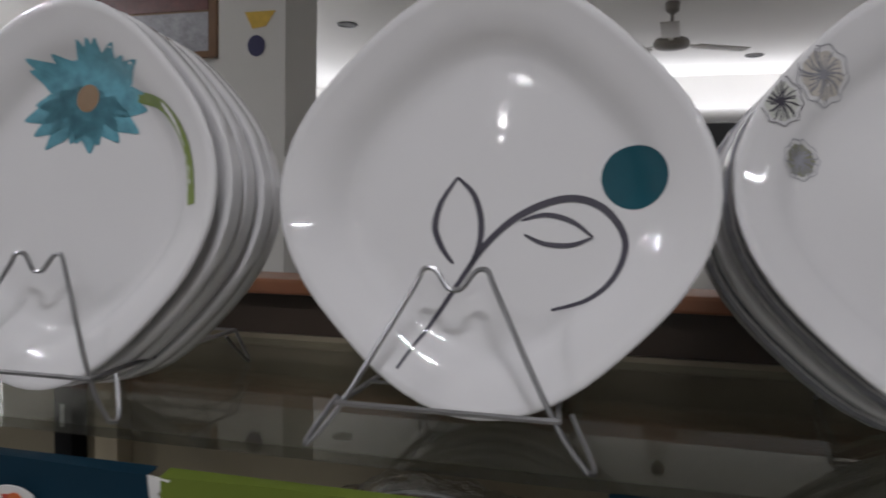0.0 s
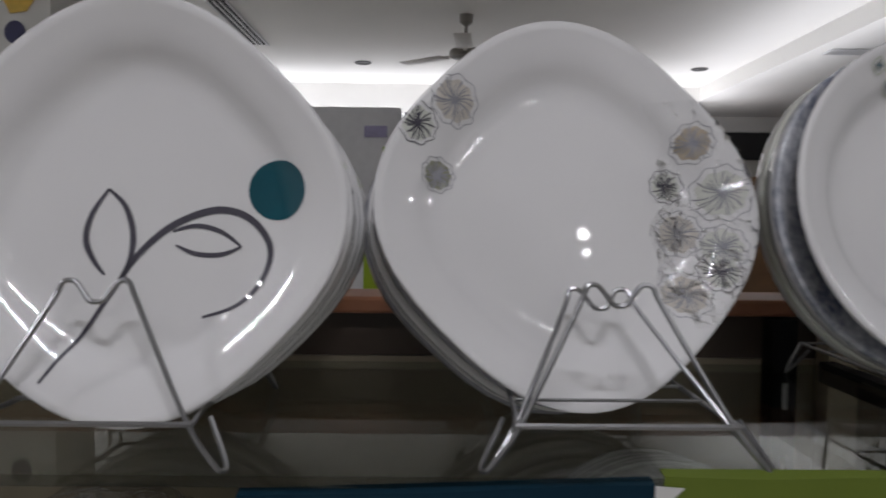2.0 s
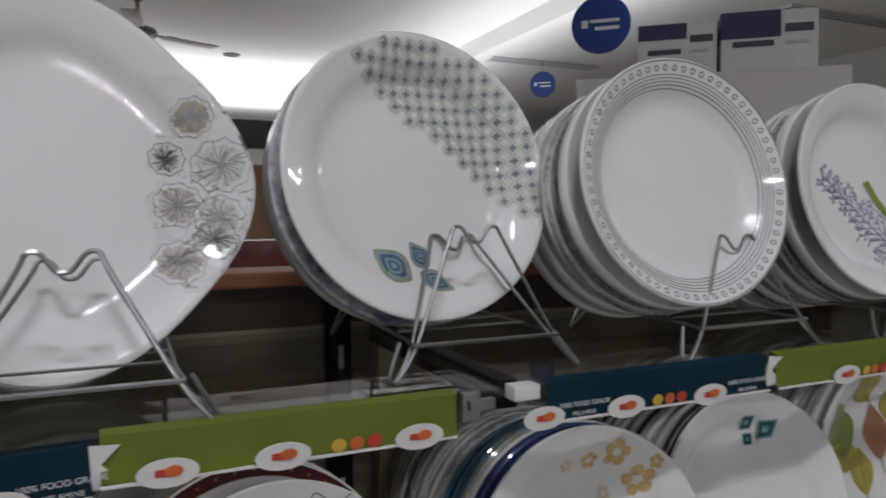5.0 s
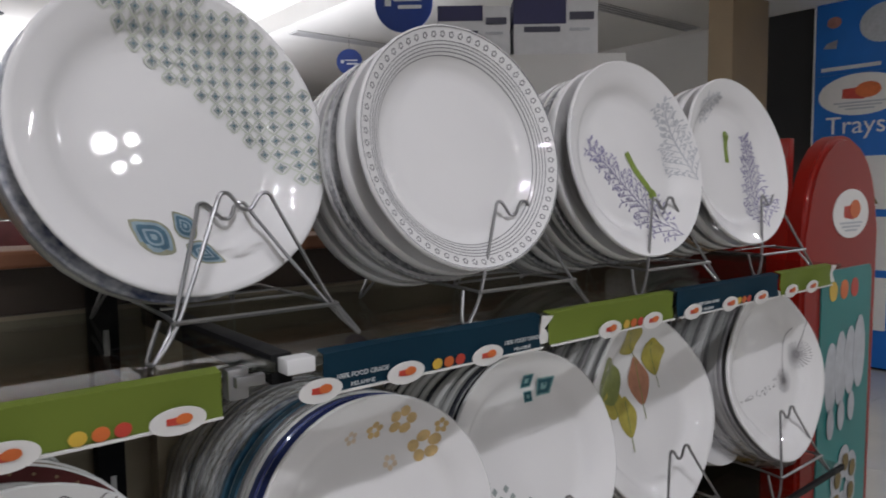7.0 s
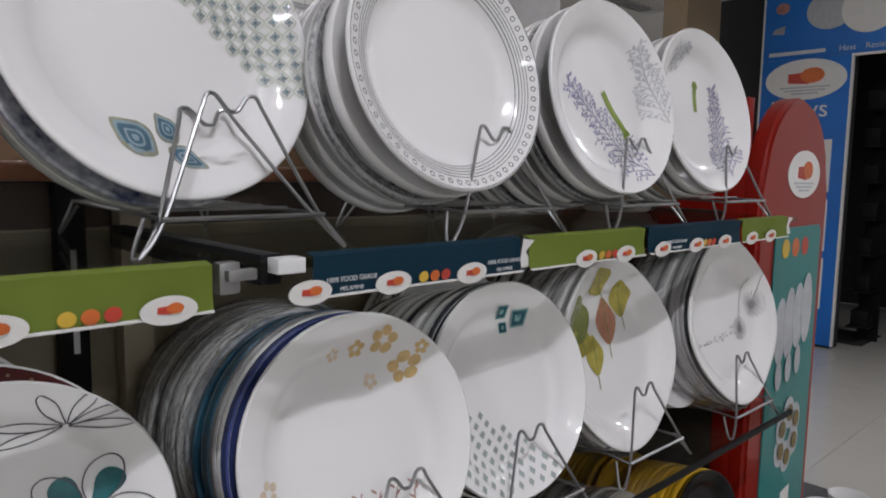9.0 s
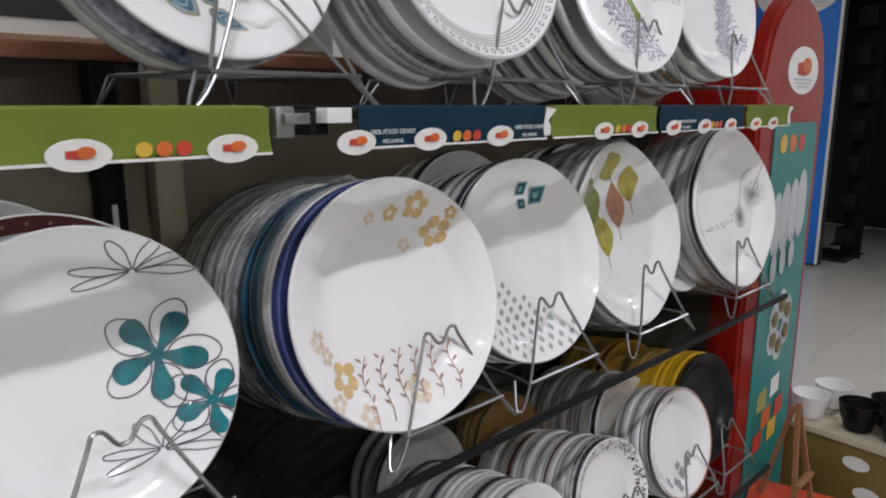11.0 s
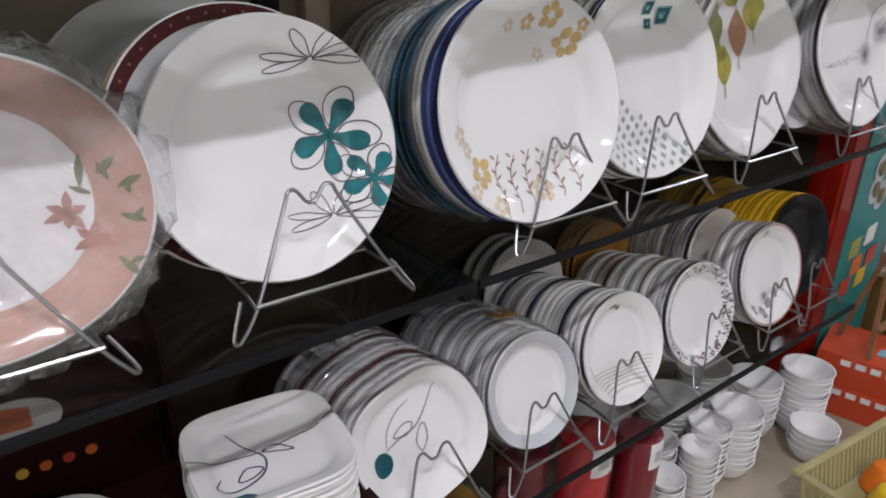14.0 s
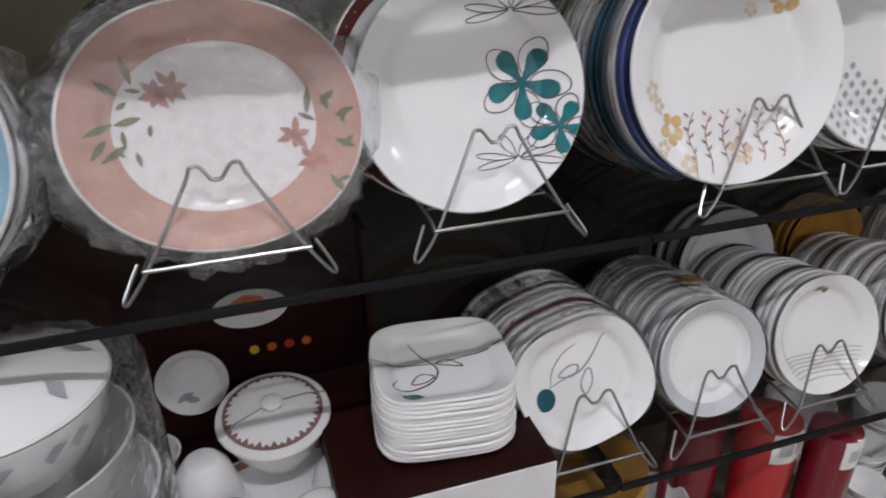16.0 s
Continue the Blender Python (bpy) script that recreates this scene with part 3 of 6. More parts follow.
def vent(x0, x1, y0, y1, z):
    root = empty("ceiling_vent", "black slotted linear ceiling vent", "ceiling vent", "ceiling vents", m=pose((x0 + x1) / 2, (y0 + y1) / 2, z))
    dx, dy = (x1 - x0) / 2, (y1 - y0) / 2
    part("backing", box_bm(-dx, dx, -dy, dy, -0.006, -0.002), M["black"], root, smooth=False)
    along = dx > dy
    n = 3
    for i in range(n + 1):
        o = -1 + 2 * i / n
        if along:
            part("slat", box_bm(-dx, dx, o * dy - 0.006, o * dy + 0.006, -0.016, -0.006), M["whitemetal"], root, smooth=False)
        else:
            part("slat", box_bm(o * dx - 0.006, o * dx + 0.006, -dy, dy, -0.016, -0.006), M["whitemetal"], root, smooth=False)
    part("end_cap", box_bm(-dx - 0.012, -dx + 0.0, -dy, dy, -0.016, -0.002), M["whitemetal"], root, smooth=False)
    part("end_cap", box_bm(dx, dx + 0.012, -dy, dy, -0.016, -0.002), M["whitemetal"], root, smooth=False)


vent(4.7, 6.4, 3.48, 3.62, CEIL - 0.16)
vent(3.5, 4.7, 5.75, 5.9, CEIL - 0.16)
vent(-1.5, -1.36, 5.2, 6.5, CEIL)


def ceiling_fan(x, y):
    root = empty("ceiling_fan", "dark metal ceiling fan with three pale blades", "ceiling fan", m=pose(x, y, CEIL))
    part("canopy", lathe([(0, -0.001), (0.055, -0.001), (0.05, -0.06), (0.018, -0.085), (0, -0.085)], 24), M["fan"], root)
    part("rod", lathe([(0, -0.07), (0.013, -0.07), (0.013, -0.25), (0, -0.25)], 12), M["fan"], root)
    part("motor", lathe([(0, -0.22), (0.03, -0.225), (0.045, -0.26), (0.12, -0.275), (0.135, -0.30), (0.12, -0.33), (0.05, -0.345), (0, -0.35)], 32), M["fan"], root)
    for k in range(3):
        bm = bmesh.new()
        box_bm(0.10, 0.22, -0.018, 0.018, -0.308, -0.300, 0.002, bm)
        box_bm(0.20, 0.62, -0.062, 0.062, -0.310, -0.302, 0.003, bm)
        b = part("blade", bm, M["fanblade"], root)
        b.matrix_basis = pose(0, 0, 0, 0, 0, 25 + 120 * k)


ceiling_fan(0.44, 5.5)


def round_sign(x, y, z, r, yaw):
    root = empty("hanging_sign", "round cobalt blue sign hung from the ceiling", "hanging sign", "round hanging signs", m=pose(x, y, z, 0, 0, yaw))
    bm = lathe([(0, -0.004), (r, -0.004), (r + 0.002, 0), (r, 0.004), (0, 0.004)], 48)
    bmesh.ops.rotate(bm, verts=bm.verts[:], matrix=Matrix.Rotation(radians(90), 3, "X"))
    part("disc", bm, M["bluesign"], root)
    bm = bmesh.new()
    tube(bm, [(0, 0, r), (0, 0, CEIL - z)], 0.0015)
    part("cord", bm, M["black"], root)
    bm = bmesh.new()
    box_bm(-r * 0.36, r * 0.62, -0.0075, -0.0045, 0.01, r * 0.17, 0, bm)
    box_bm(-r * 0.20, r * 0.62, -0.0075, -0.0045, -r * 0.20, -r * 0.08, 0, bm)
    box_bm(-r * 0.66, -r * 0.44, -0.0075, -0.0045, -r * 0.10, r * 0.16, 0.0, bm)
    part("lettering_bar", bm, M["text"], root, "pale bars of lettering", smooth=False)


round_sign(2.85, 3.22, 2.54, 0.165, -42)
round_sign(3.95, 5.6, 2.68, 0.12, -35)

# ---- display unit: back, posts, glass shelves ----
XL, XR, BACKY = -1.1, 1.69, 0.77
A, B, C, D = 1.322, 0.975, 0.622, 0.30
# the back panel is much darker below the second shelf
slab("wall_display_lower", XL, XR, BACKY, BACKY + 0.05, D, B - 0.031, "lowerback", "dark brown lower back panel of the display unit", "back panel")
slab("wall_display_upper", XL, XR, BACKY, BACKY + 0.05, A + 0.001, 1.374, "upperback", "dark brown laminated strip under the cap of the display unit", "back panel")
slab("wall_display_back", XL, XR, BACKY, BACKY + 0.05, B - 0.03, A, "olivewall", "olive-tan laminated low back panel of the display unit", "back panel")
slab("trim_back_cap", XL, XR + 0.0, BACKY - 0.02, BACKY + 0.075, 1.3745, 1.394, "capwood", "red-brown wooden cap on the low back panel", "cap rail", 0.004)
slab("wall_display_base", XL, XR, BACKY + 0.001, BACKY + 0.05, 0, D - 0.001, "olivewall", "olive-tan lower back of the display unit", "back panel")


def upright(x):
    root = empty("shelf_upright", "black slotted steel upright against the back panel", "shelf upright", "shelf uprights", m=pose(x, BACKY, 0))
    bm = box_bm(-0.014, 0.014, -0.030, -0.002, B - 0.03, 1.372, 0.001)
    part("channel", bm, M["black"], root)
    for k in range(4):
        z = B + 0.04 + k * 0.085
        part("slot", box_bm(-0.003, 0.003, -0.0315, -0.0302, z, z + 0.03), M["whitemetal"], root, smooth=False)


for x in (-0.62, 0.615):
    upright(x)
ob = part("back_post", box_bm(0.665, 0.70, BACKY - 0.03, BACKY - 0.001, B - 0.03, 1.373, 0.002), M["post"])
tagged(ob, "beige painted wooden post against the back panel", "post")
ob = part("back_post", box_bm(-0.57, -0.535, BACKY - 0.03, BACKY - 0.001, B - 0.03, 1.373, 0.002), M["post"])
tagged(ob, "beige painted wooden post against the back panel", "post")


def glass_shelf(x0, x1, y0, y1, z, name, dark=False):
    root = empty("glass_shelf", "dark glass shelf with black edge of the display unit" if dark else "smoked glass shelf on metal brackets", "shelf", "glass shelves", m=pose((x0 + x1) / 2, y0, z))
    dx = (x1 - x0) / 2
    part("glass_pane", box_bm(-dx, dx, 0.004 if dark else 0, y1 - y0, -0.008, 0, 0.0008), M["glassclear" if name == "c" else "glassdark" if dark else "glass"], root, smooth=False)
    if dark:
        part("front_edge", box_bm(-dx, dx, -0.003, 0.003, -0.0085, 0.0004, 0.001), M["black"], root, "black front edging")
    else:
        part("front_edge", box_bm(-dx, dx, -0.0015, -0.0001, -0.0075, -0.0005), M["glassdark"], root, "polished glass edge", smooth=False)
    return root


glass_shelf(XL, 0.652, 0.385, BACKY - 0.032, A, "a")
glass_shelf(0.672, XR, 0.385, BACKY - 0.032, A, "a")
glass_shelf(XL, 0.648, 0.37, BACKY - 0.032, B, "b", True)
glass_shelf(0.655, XR, 0.37, BACKY - 0.032, B, "b", True)
glass_shelf(XL, 0.648, 0.37, BACKY - 0.032, C, "c", True)
glass_shelf(0.655, XR, 0.37, BACKY - 0.032, C, "c", True)
for x in (0.662, -0.60):
    for z, y0 in ((A, 0.395), (B, 0.39), (C, 0.39)):
        bm = box_bm(x - 0.008, x + 0.008, y0, BACKY - 0.031, z - 0.034, z - 0.0115, 0.001) if z != A else box_bm(x - 0.009, x + 0.009, y0, BACKY - 0.031, z - 0.020, z + 0.004, 0.001)
        ob = part("shelf_bracket", bm, M["black"])
        tagged(ob, "black steel shelf bracket under the glass", "shelf bracket", "shelf brackets")
        if z == A:
            part("end_cap", box_bm(x - 0.004, x + 0.020, y0 - 0.018, y0 - 0.001, z - 0.010, z + 0.002, 0.001), M["whitemetal"], ob, "white metal end cap")
slab("plinth", XL, 2.2, 0.02, BACKY, 0.0, D, "plinth", "beige stone base of the display unit", "plinth", 0.006)


# ---- card strips along the top shelf ----
def text_mesh(body, size, material, parent, m, name="lettering", align="CENTER"):
    cu = bpy.data.curves.new("lettering_curve", "FONT")
    cu.body, cu.size, cu.align_x, cu.align_y, cu.extrude = body, size, align, "CENTER", 0.0002
    tmp = bpy.data.objects.new("tmp", cu)
    scene.collection.objects.link(tmp)
    dg = bpy.context.evaluated_depsgraph_get()
    me = bpy.data.meshes.new_from_object(tmp.evaluated_get(dg))
    bpy.data.objects.remove(tmp)
    me.materials.clear()
    me.materials.append(M[material])
    ob = new(name, me)
    ob.parent = parent
    ob.matrix_basis = m
    return ob


def flat(pts, y=0.0, thick=0.0006):
    """A thin plate in the xz plane facing -y."""
    bm = bmesh.new()
    f = [bm.verts.new((x, y - thick, z)) for x, z in pts]
    b = [bm.verts.new((x, y, z)) for x, z in pts]
    bm.faces.new(f)
    n = len(pts)
    for i in range(n):
        bm.faces.new((f[i], f[(i + 1) % n], b[(i + 1) % n], b[i]))
    return bm


def oval(cx, cz, rx, rz, n=28):
    return [(cx + rx * math.cos(2 * math.pi * k / n), cz + rz * math.sin(2 * math.pi * k / n)) for k in range(n)]


def logo(parent, cx, cz, rx, rz, y, full=False):
    """The maker's oval: white card with plain coloured shapes."""
    badge = part("badge", flat(oval(cx, cz, rx, rz), y, 0.0012), M["paper"], parent, "white oval badge")
    if parent.parent is None:
        parent = badge
    part("emblem", flat([(cx - rx * 0.42, cz - rz * 0.15), (cx + rx * 0.1, cz - rz * 0.25), (cx + rx * 0.1, cz + rz * 0.35), (cx - rx * 0.42, cz + rz * 0.30)], y - 0.0012), M["redprint"], parent, "red block")
    part("emblem", flat(oval(cx + rx * 0.18, cz + rz * 0.18, rx * 0.30, rz * 0.38, 14), y - 0.0019), M["orange"], parent, "orange round shape")
    if full:
        for k, w in ((0, 0.62), (1, 0.5), (2, 0.34)):
            part("lettering_bar", flat([(cx - rx * w, cz - rz * (0.42 + 0.15 * k)), (cx + rx * w, cz - rz * (0.42 + 0.15 * k)), (cx + rx * w, cz - rz * (0.34 + 0.15 * k)), (cx - rx * w, cz - rz * (0.34 + 0.15 * k))], y - 0.0012), M["silverprint"], parent)


def strip(x0, x1, colour, logos, dots=(), words=None, tip=False, drop=0.0, slope=0.0):
    name = {"lbl_green": "lime green", "lbl_blue": "petrol blue"}[colour]
    root = empty("shelf_strip", name + " printed card strip along the front of the glass shelf", "shelf strip", "shelf strips", m=pose(x0, 0.3800, A + 0.002 - drop, 9, -slope, 0))
    L = x1 - x0
    n = 16
    bm = bmesh.new()
    rows = []
    for i in range(n + 1):
        u = i / n
        wob = 0.0016 * math.sin(9 * u + x0 * 7)
        rows.append([bm.verts.new((u * L, y + wob * (k > 0), z)) for k, (y, z) in enumerate(((0.010, 0.0005), (0.0, 0.0), (-0.0015, -0.017), (-0.006, -0.032), (-0.0052, -0.032), (-0.0006, -0.017), (0.0008, -0.001), (0.010, -0.0005)))])
    for a, b in zip(rows, rows[1:]):
        for k in range(8):
            bm.faces.new((a[k], a[(k + 1) % 8], b[(k + 1) % 8], b[k]))
    bm.faces.new(rows[0])
    bm.faces.new(rows[-1])
    part("card", bm, M[colour], root)
    part("white_border", box_bm(0, L, -0.0085, -0.0065, -0.0332, -0.0315), M["paper"], root, "white lower border", smooth=False)
    for u in logos:
        logo(root, u * L, -0.027, 0.0195, 0.0102, -0.0085)
    for u in dots:
        for k, c in enumerate(("yellowprint", "orange", "redprint")):
            part("spot", flat(oval(u * L + k * 0.0135, -0.0255, 0.0056, 0.0052, 14), -0.0075), M[c], root)
    if words:
        for u in words:
            text_mesh("100% FOOD GRADE", 0.0058, "text", root, pose(u * L, -0.0070, -0.0195, 84, 0, 0))
            text_mesh("MELAMINE", 0.0050, "text", root, pose(u * L, -0.0078, -0.0275, 84, 0, 0))
    if tip:
        part("torn_end", flat([(L, 0.0), (L + 0.018, -0.002), (L + 0.006, -0.014), (L + 0.022, -0.030), (L, -0.031)], -0.001, 0.0008), M["paper"], root, "white folded card end", smooth=False)
    return root


strip(XL, -0.60, "lbl_green", (0.3, 0.8), (0.5,))
strip(-0.58, -0.215, "lbl_blue", (0.2, 0.7), (0.42,), None, True, 0.030, 0)
strip(-0.205, 0.085, "lbl_green", (0.25, 0.75), (0.5,), None, True, 0.030, 0)
strip(0.092, 0.352, "lbl_blue", (0.12, 0.48, 0.80), (0.26, 0.58), (0.30, 0.94), True, 0.014, 2.0)
strip(0.358, 0.607, "lbl_green", (0.16, 0.46, 0.87), (0.62,), None)
strip(0.690, 0.942, "lbl_blue", (-0.02, 0.31, 0.69), (0.45,), (0.14, 0.88), True)
strip(0.955, 1.180, "lbl_green", (0.42, 0.78), (0.56,))
strip(1.192, 1.452, "lbl_blue", (0.10, 0.45, 0.78), (0.55,), (0.25,))
strip(1.462, 1.640, "lbl_green", (0.15, 0.55), (), None, True)
bm = box_bm(0.610, 0.626, 0.374, 0.386, A - 0.020, A + 0.003, 0.002)
box_bm(0.614, 0.636, 0.368, 0.375, A - 0.010, A - 0.002, 0.001, bm)
tagged(part("strip_clip", bm, M["chrome"]), "bare metal clip at the end of the card strip", "clip")


# ---- top shelf plates ----
Z0 = 1.487
pA0 = Plate(0.157, 2.6, 45)
p0 = stack(pA0, (-0.345, 0.455, Z0), 7, -4, 4, 0.020, "white square melamine plate with a blue cornflower print", "white square melamine plate behind the front one", "square plates with cornflower")
pr = Print(pA0)
for k in range(22):
    a = 2 * math.pi * k / 22 + random.uniform(-0.1, 0.1)
    pr.leaf(0.06 + 0.05 * math.cos(a), 0.51 + 0.05 * math.sin(a), math.degrees(a), random.uniform(0.27, 0.40) * (1.02 if abs(math.cos(a)) > 0.8 else 0.82 if abs(math.cos(a)) > 0.5 else 0.64), 0.13)
petal_print = pr.put("petal_print", M["bluefl"], p0, "blue petals")
Print(pA0, 0.0010).disc(0.06, 0.51, 0.075).put("flower_heart", M["brownrim"], petal_print, "tan flower heart")
Print(pA0).stroke([(0.40, 0.50), (0.62, 0.42), (0.78, 0.22), (0.84, -0.06)], 0.055).put("stem_print", M["stemgreen"], p0, "green stem")
rack(-0.345, 0.400, A)

pA1 = Plate(0.149, 2.6, 45)
p1 = stack(pA1, (0.006, 0.452, Z0), 6, 0, 6, 0.022, "white square melamine plate with teal dot and grey leaf lines", "white square melamine plate behind the front one", "square plates with teal dot")
Print(pA1).disc(0.645, 0.100, 0.142, 32).put("teal_dot", M["teal"], p1, "teal dot")
pr = Print(pA1)
pr.stroke([(-0.16, 0.10), (-0.235, -0.02), (-0.26, -0.14), (-0.22, -0.24), (-0.165, -0.31)], 0.030, taper=True)
pr.stroke([(-0.16, 0.10), (-0.08, 0.02), (-0.04, -0.10), (-0.045, -0.22), (-0.09, -0.33)], 0.030, taper=True)
pr.stroke([(-0.375, -0.80), (-0.26, -0.60), (-0.11, -0.36), (0.0, -0.20), (0.16, -0.065), (0.36, 0.005), (0.52, -0.04), (0.615, -0.18), (0.575, -0.34), (0.46, -0.45), (0.30, -0.505)], 0.034, taper=True)
pr.stroke([(0.15, -0.10), (0.26, -0.072), (0.38, -0.10), (0.475, -0.17)], 0.024, taper=True)
pr.stroke([(0.165, -0.165), (0.26, -0.205), (0.38, -0.208), (0.475, -0.17)], 0.024, taper=True)
pr.put("leaf_line_print", M["line"], p1, "dark grey leaf lines")
rack(-0.010, 0.396, A)

pA2 = Plate(0.159, 2.6, 45)
p2 = stack(pA2, (0.320, 0.524, Z0 + 0.002), 14.5, 10, 3, 0.024, "white square melamine plate with sketched grey and tan flowers", "white square melamine plate behind the front one", "square plates with sketched flowers", rims=(("slate", 0.86, 0.97), None))


def sketch_flower(plate, parent, x, y, r, wash, seed):
    rnd = random.Random(seed)
    n = 9
    r *= 0.92
    pts = [(x + r * (1 + 0.06 * (-1) ** k) * math.cos(math.pi * k / n), y + r * (1 + 0.06 * (-1) ** k) * math.sin(math.pi * k / n)) for k in range(2 * n)]
    Print(plate, 0.0004).fill([(x + 0.8 * (px - x), y + 0.8 * (py - y)) for px, py in pts], 3, 2).put("flower_wash", M["palegreen" if wash == "slate" else wash], parent)
    ln = Print(plate, 0.0008)
    ln.stroke(pts, 0.004, 3, closed=True)
    for k in range(30):
        a = 2 * math.pi * k / 30 + rnd.uniform(-0.15, 0.15)
        q = rnd.uniform(0.55, 0.95)
        ln.stroke([(x + r * 0.12 * math.cos(a), y + r * 0.12 * math.sin(a)), (x + r * q * 0.6 * math.cos(a + 0.12), y + r * q * 0.6 * math.sin(a + 0.12)), (x + r * q * math.cos(a), y + r * q * math.sin(a))], 0.0055, 2)
    ln.disc(x, y, r * 0.16, 10, 1, 1)
    ln.put("flower_line_print", M["slate" if wash != "slate" else "line"], parent)


for k, (x, y, r, w) in enumerate(((-0.58, 0.545, 0.135, "beige"), (-0.775, 0.41, 0.11, "slate"), (-0.665, 0.18, 0.095, "olive"), (0.70, 0.365, 0.115, "tan"), (0.57, 0.15, 0.10, "slate"), (0.835, 0.09, 0.16, "palegreen"), (0.61, -0.11, 0.135, "beige"), (0.80, -0.20, 0.13, "palegreen"), (0.765, -0.33, 0.115, "slate"), (0.575, -0.44, 0.135, "beige"))):
    sketch_flower(pA2, p2, x, y, r, w, k)
bm = bmesh.new()
rows = []
for i in range(33):
    y = -0.62 + 1.2 * i / 32
    row = []
    for k in range(13):
        edge = 0.50 + 0.05 * math.sin(7 * y) + 0.03 * math.sin(19 * y)
        x = edge + (1.02 - edge - 0.10 * abs(y)) * k / 12
        p = pA2.on(x, y, 0.003)
        p.z += 0.0016 * noise.noise(Vector((p.x * 30, p.y * 190, 3.0))) + 0.0007 * noise.noise(Vector((p.x * 90, p.y * 420, 9.0)))
        row.append(bm.verts.new(p))
    rows.append(row)
for a, b in zip(rows, rows[1:]):
    for k in range(12):
        bm.faces.new((a[k], a[k + 1], b[k + 1], b[k]))
wrap = part("plastic_wrap", bm, M["filmthin"], angle=180)
wrap.matrix_world = p2.matrix_world
wrap.visible_shadow = False
tagged(wrap, "crinkled clear plastic film over the flowered plate edge", "plastic wrap", "plastic wraps")
rack(0.338, 0.398, A, depth=0.22, twin=0.062)

pA3 = Plate(0.1415)
p3 = stack(pA3, (0.635, 0.532, 1.498), 12, 6, 2, 0.026, "white round melamine plate with diamond-patterned band and teal leaves", "white round melamine plate with dark patterned rim", "round plates with diamond band", rims=(("navypattern", 0.78, 0.99), ("palegreen", 0.80, 0.98)))
pr, po, pc = Print(pA3, 0.0013), Print(pA3, 0.0009), Print(pA3, 0.0017)
for i in range(-14, 15):
    for j in range(-4, 22):
        u, v = 0.140 * (i + 0.5 * (j % 2)), 0.068 * j
        x, y = 0.10 + 0.72 * u + 0.69 * v, 0.22 - 0.69 * u + 0.72 * v
        if math.hypot(x, y) < 0.94 and y > 0.36 - 0.84 * x + 0.04:
            pr.fill([(x - 0.033, y), (x - 0.012, y + 0.016), (x, y + 0.037), (x + 0.012, y + 0.016), (x + 0.033, y), (x + 0.012, y - 0.016), (x, y - 0.037), (x - 0.012, y - 0.016)], 1, 2)
            po.stroke([(x - 0.0485, y), (x - 0.030, y + 0.027), (x, y + 0.0485), (x + 0.030, y + 0.027), (x + 0.0485, y), (x + 0.030, y - 0.027), (x, y - 0.0485), (x - 0.030, y - 0.027)], 0.011, 2, closed=True)
            pc.disc(x, y, 0.009, 6, 1, 1)
po.put("lattice_print", M["lattice"], p3, "pale green wavy lattice")
diamonds = pr.put("diamond_print", M["diamond"], p3, "grey-green diamonds")
pc.put("diamond_heart", M["eyeblue"], diamonds)


def eye_leaf(plate, parent, x, y, r, turn):
    """A pointed leaf of nested outlines; turn is the way of its longer tip."""
    a = radians(turn)
    prof = [(1.18, 0.0), (0.72, 0.36), (0.25, 0.66), (-0.30, 0.70), (-0.72, 0.44), (-1.05, 0.0), (-0.72, -0.44), (-0.30, -0.70), (0.25, -0.66), (0.72, -0.36)]
    for s, m, lift in ((1.0, "olive", 0.0005), (0.86, "eyepale", 0.0008), (0.70, "eyeblue", 0.0011), (0.46, "eyepale", 0.0014), (0.34, "eyeblue", 0.0017), (0.16, "eyepale", 0.0020)):
        pts = [(x + r * s * (p * math.cos(a) - q * math.sin(a)), y + r * s * (p * math.sin(a) + q * math.cos(a))) for p, q in prof]
        Print(plate, lift).fill(pts, 2, 2, smooth=True).put("leaf_print", M[m], parent)


eye_leaf(pA3, p3, -0.24, -0.60, 0.150, 140)
eye_leaf(pA3, p3, -0.035, -0.54, 0.100, 125)
eye_leaf(pA3, p3, 0.050, -0.72, 0.110, -35)
rack(0.667, 0.444, A, depth=0.24, tip=0.130, twin=0.052)

pA4 = Plate(0.128)
p4 = stack(pA4, (0.893, 0.456, 1.492), 12, -2, 4, 0.030, "white round melamine plate with grey chain-pattern rim", "white round melamine plate with thin grey rim line", "round plates with chain rim", rims=(None, ("blackpattern", 0.88, 0.96), None))
pr = Print(pA4, 0.0006)
for s in (0.775, 0.80, 0.825, 0.85, 0.875, 0.975):
    pr.ring(s, s + 0.006, 72, 1)
for k in range(64):
    a = 2 * math.pi * k / 64
    x, y = 0.925 * math.cos(a), 0.925 * math.sin(a)
    pr.stroke([(x + 0.022 * math.cos(t), y + 0.022 * math.sin(t)) for t in (0, 1.26, 2.51, 3.77, 5.03)], 0.010, 1, closed=True)
pr.put("chain_rim_print", M["rimline"], p4, "grey rim lines and chain")
rack(0.950, 0.408, A)


